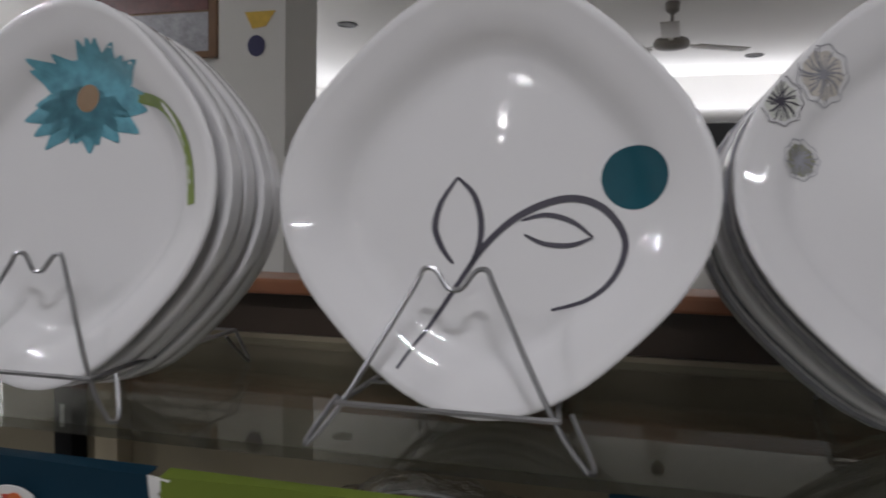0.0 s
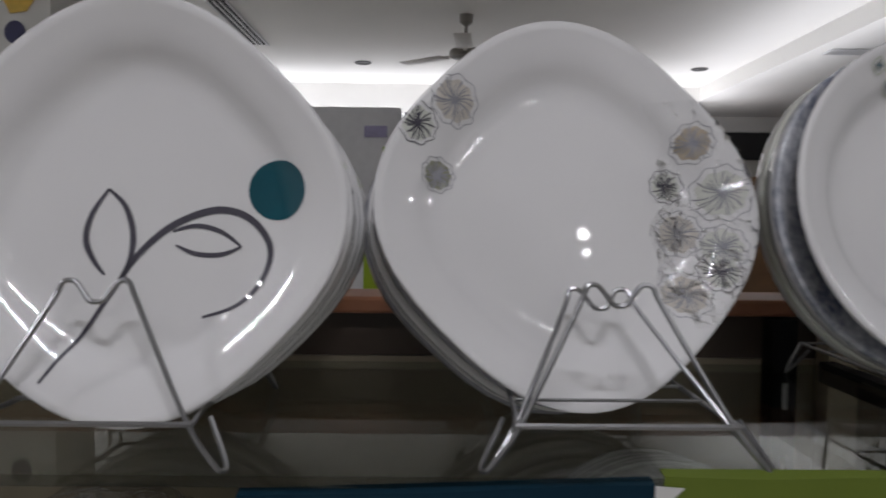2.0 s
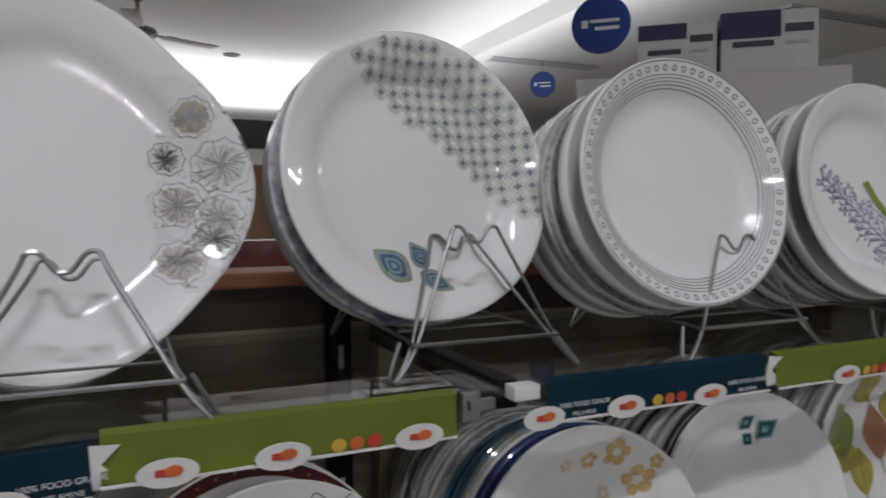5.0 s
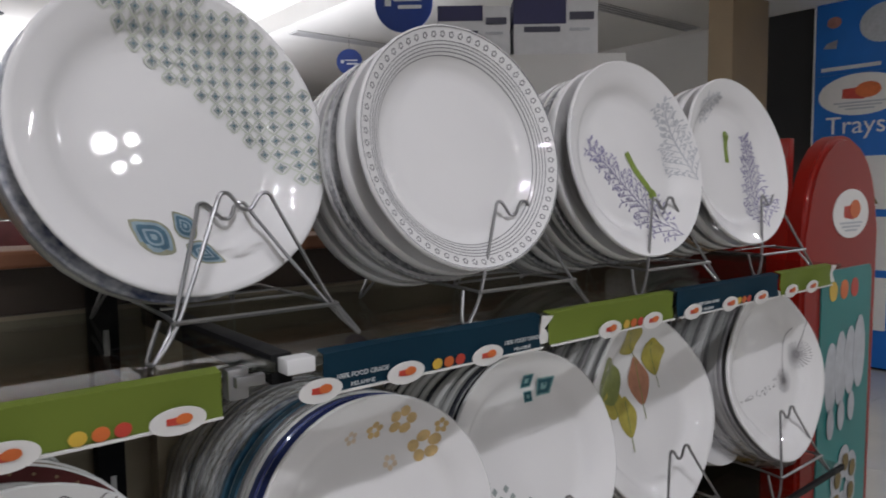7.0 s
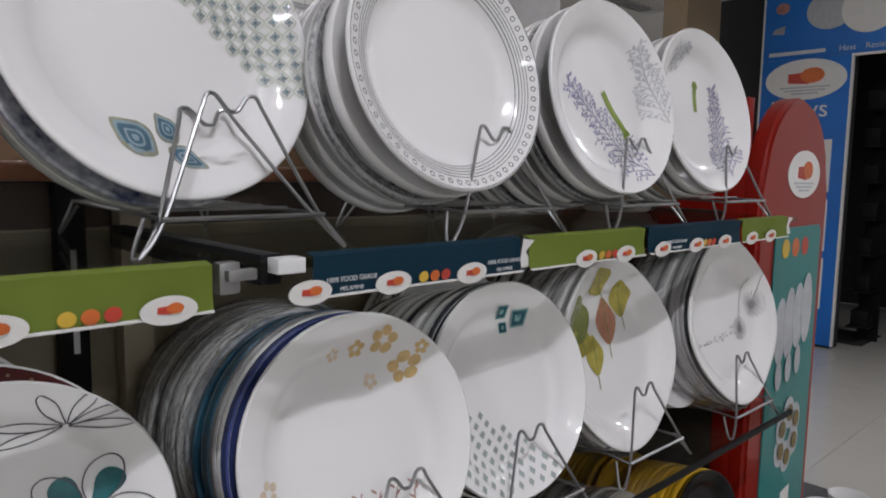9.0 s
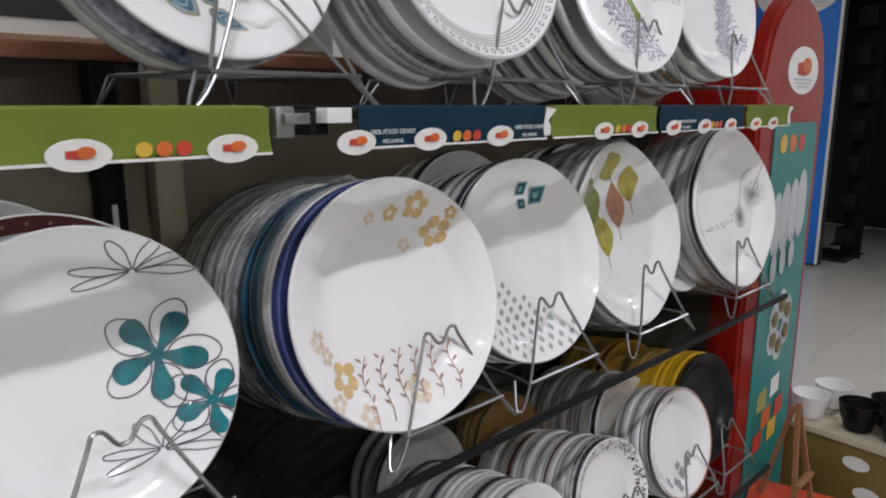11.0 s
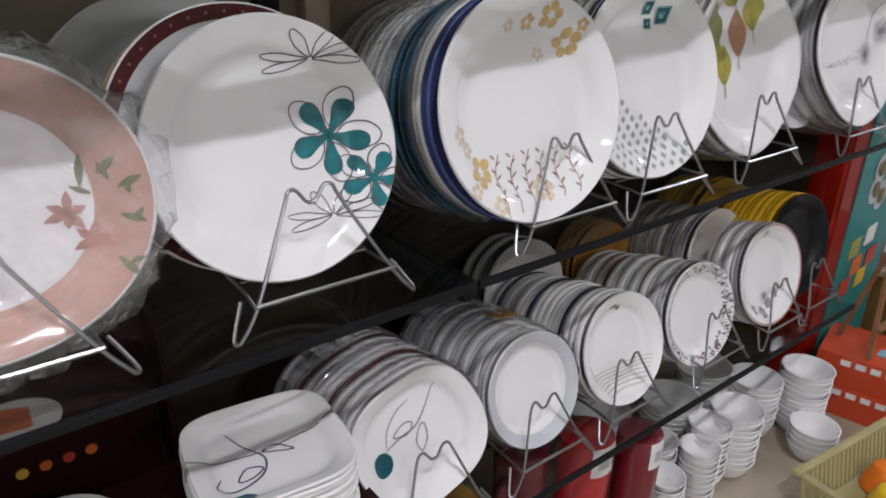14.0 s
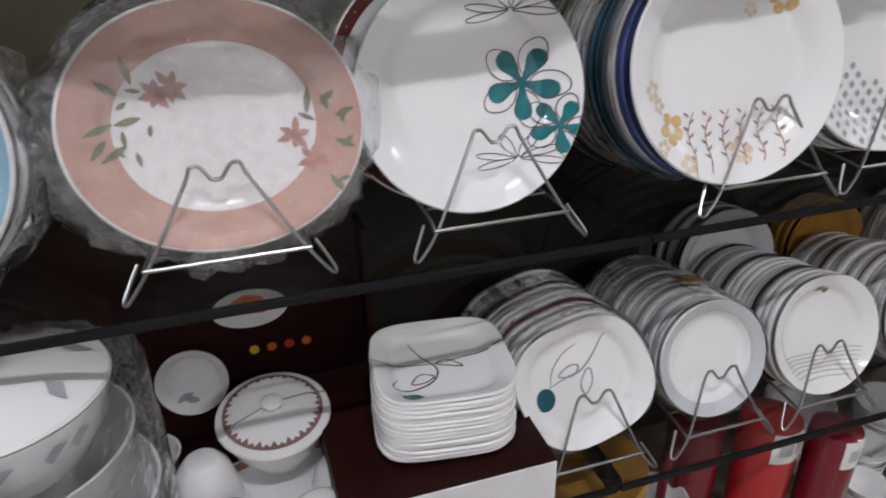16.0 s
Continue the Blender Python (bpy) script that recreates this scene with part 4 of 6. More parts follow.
def lavender(plate, parent, x0, y0, x1, y1, spread, material, seed, n=26):
    rnd = random.Random(seed)
    pr = Print(plate, 0.0006)
    dx, dy = x1 - x0, y1 - y0
    L = math.hypot(dx, dy)
    ux, uy = dx / L, dy / L
    pr.stroke([(x0, y0), (x1, y1)], 0.014, 8)
    for k in range(n):
        t = k / n
        side = -1 if k % 2 else 1
        w = spread * (1 - 0.75 * t) * rnd.uniform(0.6, 1.1)
        bx, by = x0 + dx * t, y0 + dy * t
        ex, ey = bx + ux * w * 0.9 - uy * side * w, by + uy * w * 0.9 + ux * side * w
        pr.stroke([(bx, by), ((bx + ex) / 2 + ux * 0.02, (by + ey) / 2 + uy * 0.02), (ex, ey)], 0.009, 2)
        for q in range(5):
            u = 0.25 + 0.18 * q
            cx, cy = bx + (ex - bx) * u, by + (ey - by) * u
            a = math.degrees(math.atan2(ey - by, ex - bx)) + rnd.choice((-50, 50))
            pr.leaf(cx, cy, a, 0.058, 0.018)
    pr.put("lavender_print", M[material], parent)


pA5 = Plate(0.1275)
p5 = stack(pA5, (1.180, 0.452, 1.4865), 12, -3, 8, 0.024, "white round melamine plate with lavender sprigs and green stem", "white round melamine plate with dark rim pattern", "round plates with lavender", rims=(None, ("blackpattern", 0.80, 0.99), None, ("line_soft", 0.86, 0.97)))
lavender(pA5, p5, 0.50, -0.80, -0.52, 0.16, 0.30, "lavender", 1, 34)
lavender(pA5, p5, 0.92, -0.22, 0.58, 0.62, 0.22, "lavpale", 2, 22)
Print(pA5, 0.0009).stroke([(0.02, 0.10), (0.12, -0.08), (0.24, -0.22), (0.34, -0.34)], 0.075).disc(0.335, -0.345, 0.062, 14).put("stem_print", M["stemgreen"], p5, "green stem")
rack(1.223, 0.404, A)
pA6 = Plate(0.1280)
p6 = stack(pA6, (1.438, 0.455, 1.4880), 12, -3, 8, 0.022, "white round melamine plate with upright lavender sprig", "white round melamine plate with thin rim", "round plates with upright lavender", rims=(None, None, ("brownrim", 0.90, 0.97)))
lavender(pA6, p6, 0.42, -0.80, 0.48, 0.35, 0.28, "lavender", 3, 30)
lavender(pA6, p6, -0.55, 0.55, -0.10, 0.80, 0.16, "lavpale", 4, 16)
Print(pA6, 0.0009).stroke([(0.0, 0.02), (0.02, 0.20), (0.06, 0.36)], 0.075).disc(0.06, 0.35, 0.06, 14).put("stem_print", M["stemgreen"], p6, "green stem")
rack(1.512, 0.404, A)
# a low pile of plates at the end of the top shelf
for k in range(9):
    me = Plate(0.085).mesh("side_plate", M["white"], 36, True) if k == 0 else ob.data
    ob = new("side_plate", me)
    ob.matrix_world = pose(1.545 + random.uniform(-0.002, 0.002), 0.66, A + 0.004 + k * 0.0075)
    tagged(ob, "small white side plate lying in a low pile", "plate", "pile of side plates")

# ---- second shelf plates ----
RIMS = (("blackrim", 0.90, 0.97), None, ("line_soft", 0.86, 0.97), None, ("teal", 0.84, 0.98), None, ("blackrim", 0.94, 0.98), None)
pB = Plate(0.136)
pb = stack(pB, (-0.062, 0.47, B + 0.139), 14, 2, 5, 0.016, "white round melamine plate with sky-blue rim in plastic wrap", "white round melamine plate with blue rim in plastic wrap", "plates with sky-blue rim", rims=(("maroon", 0.84, 0.98), None))
Print(pB, 0.0006).ring(0.80, 0.97).put("rim_print", M["skyrim"], pb, "sky-blue rim")
rack(-0.062, 0.396, B)

pB0 = Plate(0.133, 2.0, 0, 0.113)
pb0 = stack(pB0, (0.240, 0.468, B + 0.135), 16, 4, 4, 0.017, "oval salmon-rimmed platter with pink flowers in plastic wrap", "oval white platter with blue-lined rim in plastic wrap", "oval platters", rims=(("skyrim", 0.9, 0.98), None))
Print(pB0, 0.0005).ring(0.68, 0.975, 72, 4).put("rim_print", M["pink"], pb0, "salmon pink rim")
for x, y, s in ((-0.36, 0.26, 1), (-0.26, 0.30, 1), (0.52, -0.12, 1), (0.62, -0.30, 1)):
    pr = Print(pB0, 0.0010)
    for k in range(6):
        pr.leaf(x, y, 60 * k + random.uniform(0, 30), random.uniform(0.09, 0.14), 0.055)
    pr.put("flower_print", M["pinkfl"], pb0)
pr = Print(pB0, 0.0009)
for x, y, a in ((-0.5, 0.34, 100), (-0.6, 0.28, 140), (-0.66, 0.1, 200), (-0.6, -0.05, 210), (-0.48, 0.12, 190), (-0.72, 0.0, 230), (0.72, 0.08, 40), (0.80, -0.02, 20), (0.78, -0.18, 330), (0.70, -0.42, 300), (0.62, 0.02, 80)):
    pr.leaf(x, y, a, random.uniform(0.13, 0.20), 0.05)
    pr.leaf(x + 0.05, y - 0.05, a + 70, random.uniform(0.08, 0.13), 0.035)
pr.put("leaf_print", M["greenleaf2"], pb0)
rack(0.232, 0.410, B, w=0.074, tip=0.112)

pB1 = Plate(0.1205)
pb1 = stack(pB1, (0.488, 0.480, B + 0.1390), 14, -3, 0, 0.018, "white round melamine plate with teal flowers and black outlines", "white round melamine plate behind the flowered one", "plates with teal flowers")
pBm = Plate(0.1245)
pbm = stack(pBm, (0.474, 0.520, B + 0.142), 13, -4, 2, 0.026, "round melamine plate with dark maroon rim behind another plate", "round melamine plate with tan rim behind another plate", "plates with maroon rim", rims=(("brownrim", 0.82, 0.99), None))
Print(pBm, 0.0006).ring(0.885, 0.985).put("rim_print", M["maroon"], pbm, "maroon rim")
for k in range(44):
    Print(pBm, 0.0010).disc(0.935 * math.cos(k / 7), 0.935 * math.sin(k / 7), 0.012, 6, 1, 1).put("rim_spot", M["brownrim"], pbm)
stack(Plate(0.124), (0.442, 0.612, B + 0.150), 10, -4, 6, 0.016, "pale glassy grey round plate at the back of the row", "pale glassy grey round plate in plastic wrap", "pale grey plates", body="greyplate", rims=(("white", 0.94, 0.99), None))


def petals(plate, parent, x, y, r, turn, n, fillm, linem):
    pf, pl = Print(plate, 0.0006), Print(plate, 0.0010)
    for k in range(n):
        a = turn + 360 * k / n
        pf.petal(x + 0.05 * r * math.cos(radians(a)), y + 0.05 * r * math.sin(radians(a)), a, r * 1.0, r * 0.56)
        ca, sa = math.cos(radians(a + 10)), math.sin(radians(a + 10))
        prof = [(0.2, 0.0), (0.5, 0.34), (0.95, 0.38), (1.3, 0.12), (1.22, -0.18), (0.8, -0.36), (0.4, -0.25)]
        pl.stroke([(x + r * (t * ca - w * sa), y + r * (t * sa + w * ca)) for t, w in prof], 0.0095, 4, closed=True)
    pf.put("petal_print", M[fillm], parent, "teal petals")
    pl.put("outline_print", M[linem], parent, "thin black outlines")


petals(pB1, pb1, 0.50, 0.06, 0.30, 54, 5, "tealpetal", "line")
petals(pB1, pb1, 0.78, -0.33, 0.22, 54, 5, "tealpetal", "line")
for ox, oy, f in ((0.40, 0.66, 1), (0.42, -0.58, 1)):
    pr = Print(pB1, 0.0008)
    for a0 in (165, 195, 20, -15, 60, 110):
        L = 0.36
        pts = []
        for t, w in ((0.05, 0), (0.5, 0.16), (0.95, 0.13), (1.05, 0), (0.7, -0.10), (0.3, -0.05)):
            ca, sa = math.cos(radians(a0)), math.sin(radians(a0))
            pts.append((ox + L * (t * ca - w * sa), oy + L * (t * sa + w * ca) * 0.6))
        pr.stroke(pts, 0.0085, 4, closed=True)
    pr.put("outline_print", M["line"], pb1, "thin black petal outlines")
rack(0.497, 0.402, B)

pB2 = Plate(0.1285)
pb2 = stack(pB2, (0.780, 0.448, B + 0.150), 13, -4, 22, 0.0085, "white round melamine plate with apricot flowers and pinkish face", "round melamine plate with coloured rim in a long stack", "long stack of rimmed plates", grow=0.0052, gaps=(0.024, 0.041, 0.052, 0.064, 0.088, 0.101, 0.116, 0.128), rims=(("navy", 0.84, 0.985), None, ("line_soft", 0.93, 0.98), ("tealpattern", 0.76, 0.99), ("tealpattern", 0.80, 0.99), None, ("navypattern", 0.84, 0.99), None, ("navypattern", 0.84, 0.99), None, None, ("line_soft", 0.9, 0.98), None, ("navypattern", 0.88, 0.99), None, ("blackrim", 0.95, 0.98), None, ("line_soft", 0.9, 0.98), None, ("navypattern", 0.88, 0.99), None, ("blackrim", 0.95, 0.98)))
for x, y, r in ((0.30, 0.76, 0.13), (0.50, 0.52, 0.15), (0.08, 0.72, 0.08), (-0.56, -0.48, 0.16), (0.62, 0.66, 0.07)):
    pf = Print(pB2, 0.0006)
    for k in range(5):
        pf.disc(x + r * 0.55 * math.cos(1.257 * k + r * 20), y + r * 0.55 * math.sin(1.257 * k + r * 20), r * 0.33, 12, 1, 2)
    pf.put("flower_print", M["orangefl"], pb2, "apricot flower")
for x, y, r in ((-0.75, -0.15, 0.10), (-0.68, -0.28, 0.08), (-0.70, -0.62, 0.08), (-0.45, -0.78, 0.10), (0.10, -0.72, 0.13), (-0.12, 0.70, 0.06), (0.20, 0.45, 0.07)):
    pl = Print(pB2, 0.0006)
    for k in range(5):
        pl.disc(x + r * 0.6 * math.cos(1.257 * k + r * 30), y + r * 0.6 * math.sin(1.257 * k + r * 30), r * 0.34, 10, 1, 2)
    pl.put("flower_print", M["orangepale"], pb2, "pale apricot flower")
pr = Print(pB2, 0.0008)
for k in range(6):
    x = -0.40 + 0.17 * k
    pr.stroke([(x, -0.90 + 0.02 * k), (x + 0.03, -0.72), (x + 0.02, -0.52), (x + 0.07, -0.36 - 0.03 * (k % 2))], 0.010, 3)
    for q in range(7):
        y = -0.76 + 0.06 * q
        pr.leaf(x + 0.03, y, 40 if q % 2 else 140, 0.070, 0.020)
pr.put("sprig_print", M["sprig"], pb2, "fine red-brown sprigs")
rack(0.822, 0.398, B, depth=0.26)
tagged(part("flat_carton", box_bm(0.706, 0.900, 0.721, 0.737, B + 0.001, B + 0.15, 0.001), M["maroon"]), "flat dark red carton behind the long plate stack", "carton")

pB3 = Plate(0.128)
pb3 = stack(pB3, (1.006, 0.462, B + 0.157), 13, -4, 16, 0.0125, "white round melamine plate with grey-green diamonds and teal squares", "white round melamine plate with black rim lines", "plates with black rim lines", rims=(("blackrim", 0.90, 0.97), None, ("blackrim", 0.93, 0.98), None, None))
pr = Print(pB3, 0.0007)
for i in range(-9, 10):
    for j in range(-9, 10):
        x, y = -0.1 + 0.066 * (i + j), -0.45 + 0.085 * (i - j)
        if math.hypot(x, y) < 0.95 and y < -0.36 - 0.64 * x:
            pr.fill([(x - 0.034, y), (x, y + 0.04), (x + 0.034, y), (x, y - 0.04)], 1, smooth=False)
pr.put("diamond_print", M["diamond"], pb3, "grey-green diamonds")
for x, y, s in ((0.10, 0.71, 0.062), (0.12, 0.56, 0.052), (0.31, 0.63, 0.085)):
    for q, m, lift in ((1.0, "teal_light", 0.0006), (0.8, "teal", 0.0009), (0.35, "teal_light", 0.0012)):
        Print(pB3, lift).fill([(x - s * q, y - s * q), (x + s * q, y - s * q), (x + s * q, y + s * q), (x - s * q, y + s * q)], 2, smooth=False).put("square_print", M[m], pb3)
rack(1.014, 0.398, B)

pB4 = Plate(0.141, 2.5, 45)
pb4 = stack(pB4, (1.262, 0.478, B + 0.155), 13, -2, 6, 0.017, "white rounded-square melamine plate with autumn leaf print", "white rounded-square melamine plate behind the front one", "plates with autumn leaves", rims=(None, ("line_soft", 0.9, 0.97)))
for x, y, a, L, W, m in ((-0.42, 0.16, 104, 0.50, 0.46, "leafgreen"), (0.02, 0.08, 92, 0.50, 0.34, "leafrust"), (-0.02, 0.62, 118, 0.30, 0.36, "leafyellow"), (0.30, 0.34, 98, 0.40, 0.32, "leafyellow"), (-0.24, -0.20, 92, 0.42, 0.28, "leafyellow"), (-0.46, 0.02, 80, 0.34, 0.30, "leafyellow")):
    Print(pB4, 0.0006 + 0.0002 * random.random()).leaf(x, y, a, L, W).put("leaf_print", M[m], pb4)
for x, y, a, L in ((-0.42, 0.16, 104, 0.50), (0.02, 0.08, 92, 0.50), (-0.02, 0.62, 118, 0.30), (0.30, 0.34, 98, 0.40), (-0.24, -0.20, 92, 0.42)):
    ca, sa = math.cos(radians(a)), math.sin(radians(a))
    Print(pB4, 0.0011).stroke([(x - 0.14 * ca, y - 0.14 * sa), (x + 0.3 * L * ca, y + 0.3 * L * sa), (x + 0.9 * L * ca, y + 0.9 * L * sa)], 0.012, 3).put("vein_print", M["leafgreen"], pb4)
rack(1.266, 0.400, B)

pB5 = Plate(0.141, 2.5, 45)
pb5 = stack(pB5, (1.548, 0.440, B + 0.171), 12, -4, 9, 0.013, "white rounded-square melamine plate with grey dandelion print", "white rounded-square melamine plate with grey edge line", "plates with dandelions", rims=(("line_soft", 0.93, 0.985), None))
pr = Print(pB5, 0.0007)
for x, y, r in ((0.34, -0.14, 0.15), (0.68, 0.12, 0.17)):
    for k in range(26):
        a = 2 * math.pi * k / 26
        pr.stroke([(x + 0.02 * math.cos(a), y + 0.02 * math.sin(a)), (x + r * math.cos(a), y + r * math.sin(a))], 0.008, 2)
    pr.disc(x, y, 0.04, 10, 1, 1)
    pr.stroke([(x, y), (x + 0.05, y + 0.26), (x + 0.14, y + 0.46), (x + 0.24, y + 0.60)], 0.012, 4)
for k in range(40):
    a, b = random.random(), random.random()
    pr.disc(-0.62 + 0.80 * a, -0.20 + 0.16 * b * a - 0.04, 0.011, 5, 1, 1)
pr.put("dandelion_print", M["line_soft"], pb5, "grey dandelion lines")
rack(1.552, 0.384, B)
# second row of stacks, further back on the shelf
stack(Plate(0.125), (1.10, 0.665, B + 0.156), 10, 0, 5, 0.013, "round pale grey melamine plate in the back row", "round melamine plate with dark rim in the back row", "back row plates", rims=(("blackrim", 0.85, 0.99), None, ("brownrim", 0.8, 0.99)), mixed=("greyplate", "white"))
stack(Plate(0.126), (1.37, 0.650, B + 0.156), 10, 0, 5, 0.015, "white round melamine plate in the back row", "round melamine plate with dark rim in the back row", "back row plates", rims=(("blackrim", 0.85, 0.99), None), mixed=("greyplate", "white"))
pbx = stack(Plate(0.105), (1.47, 0.50, B + 0.130), 10, -2, 3, 0.016, "round white melamine plate with maroon print in the back row", "round pale melamine plate in the back row", "back row plates", mixed=("greyplate", "white"))
Print(Plate(0.105), 0.0006).disc(-0.2, -0.35, 0.22).put("maroon_print", M["maroon"], pbx)

# ---- third shelf: small plates in wrap ----


def sleeve(plate, m, depth, name_label, swell=1.05, seed=1, group="plastic wraps", front=0.030, crumple=0.006, film="filmthin", tube_only=False, flare=0.0):
    """A crumpled clear bag round a stack, built in the plate's own axes."""
    rnd = random.Random(seed)
    off = Vector((rnd.uniform(0, 50), rnd.uniform(0, 50), rnd.uniform(0, 50)))
    bm = bmesh.new()
    seg = 72
    prof = [(0.0, front), (0.3, front), (0.6, front), (0.85, front + 0.002), (0.99, front - 0.002), (swell, 0.012), (swell * 1.01, -depth * 0.25), (swell, -depth * 0.6), (swell * 0.98, -depth), (0.8, -depth - 0.008)]
    rings = []
    for s, h in prof[5:] if tube_only else prof:
        ring = []
        for k in range(seg if s else 1):
            a = 2 * math.pi * k / seg
            r = plate.rho(a) * s
            p = Vector((r * math.cos(a), r * math.sin(a), h))
            q = noise.noise(p * 38 + off) + 0.6 * noise.noise(p * 95 + off)
            if s > 0.95:
                p.xy *= 1 + crumple / plate.R * (0.5 + q) * 1.2
            back = flare * min(1.0, max(0.0, (0.012 - h) / depth))
            p.xy *= 1 + back
            p.y += plate.R * back
            p.z += crumple * 0.35 * q if s else 0
            ring.append(bm.verts.new(p))
        rings.append(ring)
    for a, b in zip(rings, rings[1:]):
        for k in range(seg):
            bm.faces.new(list(dict.fromkeys([a[k % len(a)], a[(k + 1) % len(a)], b[(k + 1) % len(b)], b[k % len(b)]])))
    ob = part("plastic_wrap", bm, M[film], angle=180)
    ob.matrix_world = m
    ob.visible_shadow = False
    return tagged(ob, name_label, "plastic wrap", group)


sleeve(pB0, pb0.matrix_world, 0.09, "crumpled clear plastic bag round the oval platters", 1.10, 3, front=0.034, crumple=0.012, film="film")
sleeve(pB2, pb2.matrix_world @ pose(0, pB2.R * 0.025, -0.075), 0.16, "clear plastic wrap round the rear of the plate stack", 1.05, 11, crumple=0.004, tube_only=True, flare=0.085)
sleeve(pB, pb.matrix_world, 0.10, "crumpled clear plastic bag round the blue-rimmed plates", 1.07, 4, front=0.034, crumple=0.010, film="film")
sleeve(pB4, pb4.matrix_world, 0.10, "clear plastic wrap round the leaf-printed plates", 1.03, 14, crumple=0.004, tube_only=True)
sleeve(pB5, pb5.matrix_world, 0.11, "clear plastic wrap round the dandelion plates", 1.04, 15, crumple=0.006, tube_only=True)

pC1 = Plate(0.099, 2.6, 20, 0.089, 0.8)
pc1 = stack(pC1, (0.628, 0.446, C + 0.1205), 18, -2, 14, 0.0135, grow=0.008, label="white rounded-square side plate with teal dot in plastic wrap", back_label="white rounded-square side plate in plastic wrap", group="wrapped side plates with teal dot", rims=(None, None, ("line_soft", 0.93, 0.99), None, ("maroon", 0.95, 0.99)))
Print(pC1).disc(-0.50, -0.20, 0.135, 24, 1.15).put("teal_dot", M["teal"], pc1, "teal dot")
pr = Print(pC1)
pr.stroke([(-0.44, -0.05), (-0.20, 0.05), (0.02, 0.12), (0.20, 0.32), (0.36, 0.58)], 0.028, taper=True)
pr.stroke([(-0.30, 0.08), (-0.15, 0.20), (-0.02, 0.18), (-0.10, 0.06)], 0.022, closed=True)
pr.stroke([(0.08, 0.10), (0.0, -0.08), (0.06, -0.22), (0.16, -0.08), (0.15, 0.10)], 0.022, closed=True)
pr.stroke([(-0.42, -0.02), (-0.38, 0.18), (-0.22, 0.38), (-0.02, 0.48)], 0.02, taper=True)
pr.put("leaf_line_print", M["line_soft"], pc1, "grey leaf lines")
sleeve(pC1, pc1.matrix_world, 0.18, "clear plastic wrap round a stack of side plates", 1.03, 5, front=0.028, crumple=0.004, tube_only=True, flare=0.115)
rack(0.632, 0.392, C, w=0.062, tip=0.120)

pC2 = Plate(0.0815, deep=0.8)
pc2 = stack(pC2, (0.823, 0.452, C + 0.107), 17, -2, 15, 0.0132, "white round side plate with pale grey rim in plastic wrap", "white round side plate with thin patterned rim in plastic wrap", "wrapped side plates with grey rim", grow=0.010, rims=(("greyplate", 0.8, 0.99), None, ("slate", 0.90, 0.99), None, ("line_soft", 0.9, 0.99)))
Print(pC2, 0.0005).ring(0.79, 0.98).put("rim_print", M["lavpale"], pc2, "pale grey rim")
sleeve(pC2, pc2.matrix_world, 0.19, "clear plastic wrap round a stack of side plates", 1.04, 6, front=0.026, crumple=0.005, tube_only=True, flare=0.155)
tape = part("packing_tape", box_bm(-0.014, 0.014, -0.0004, 0.0004, -0.075, -0.03), M["amber"])
tape.matrix_world = pc2.matrix_world @ pose(0.012, 0.0965, 0.0)
tagged(tape, "strip of brown packing tape on the plastic wrap", "tape")
rack(0.823, 0.396, C, w=0.060, tip=0.108)

pC3 = Plate(0.088, deep=0.8)
pc3 = stack(pC3, (1.012, 0.450, C + 0.105), 17, -2, 16, 0.0128, "white round side plate with fine olive stripes on its lower part", "white round side plate with dark rim line", "side plates with olive stripes", grow=0.004, rims=(None, None, None, ("blackrim", 0.92, 0.99), None, None))
pr = Print(pC3)
for k in range(7):
    y = -0.34 - 0.068 * k
    w = 0.90 * math.sqrt(max(0.0, 0.80 - y * y))
    pr.stroke([(-w, y), (-w / 2, y), (0, y), (w / 2, y), (w, y)], 0.022, 3)
pr.put("stripe_print", M["stripe"], pc3, "pale olive stripes")
Print(pC3).leaf(-0.15, 0.72, 20, 0.2, 0.08).leaf(0.05, 0.72, 160, 0.2, 0.08).disc(0.1, 0.70, 0.05).put("leaf_print", M["greenleaf2"], pc3)
rack(1.002, 0.396, C, w=0.060, tip=0.108)

pC4 = Plate(0.090, deep=0.8)
pc4 = stack(pC4, (1.216, 0.452, C + 0.098), 15, -3, 16, 0.0132, "white round side plate with speckled floral rim in plastic wrap", "white round side plate with grey or brown rim", "side plates with speckled rim", rims=(("blackpattern", 0.80, 0.99), None, ("blackpattern", 0.86, 0.99), None, ("maroon", 0.82, 0.99), None))
pr, pq = Print(pC4, 0.0006), Print(pC4, 0.0007)
speck = random.Random(8)
for k in range(420):
    a, s = speck.uniform(0, 2 * math.pi), speck.uniform(0.80, 0.965)
    (pr if k % 5 else pq).disc(s * math.cos(a), s * math.sin(a), speck.uniform(0.012, 0.030), 6, speck.uniform(0.5, 1.0), 1)
tagged(pr.put("speckle_print", M["rimline"], pc4), "dark grey speckled rim", "", "", "stuff")
tagged(pq.put("speckle_print", M["maroon"], pc4), "maroon specks", "", "", "stuff")
rack(1.240, 0.398, C, w=0.060, tip=0.108)

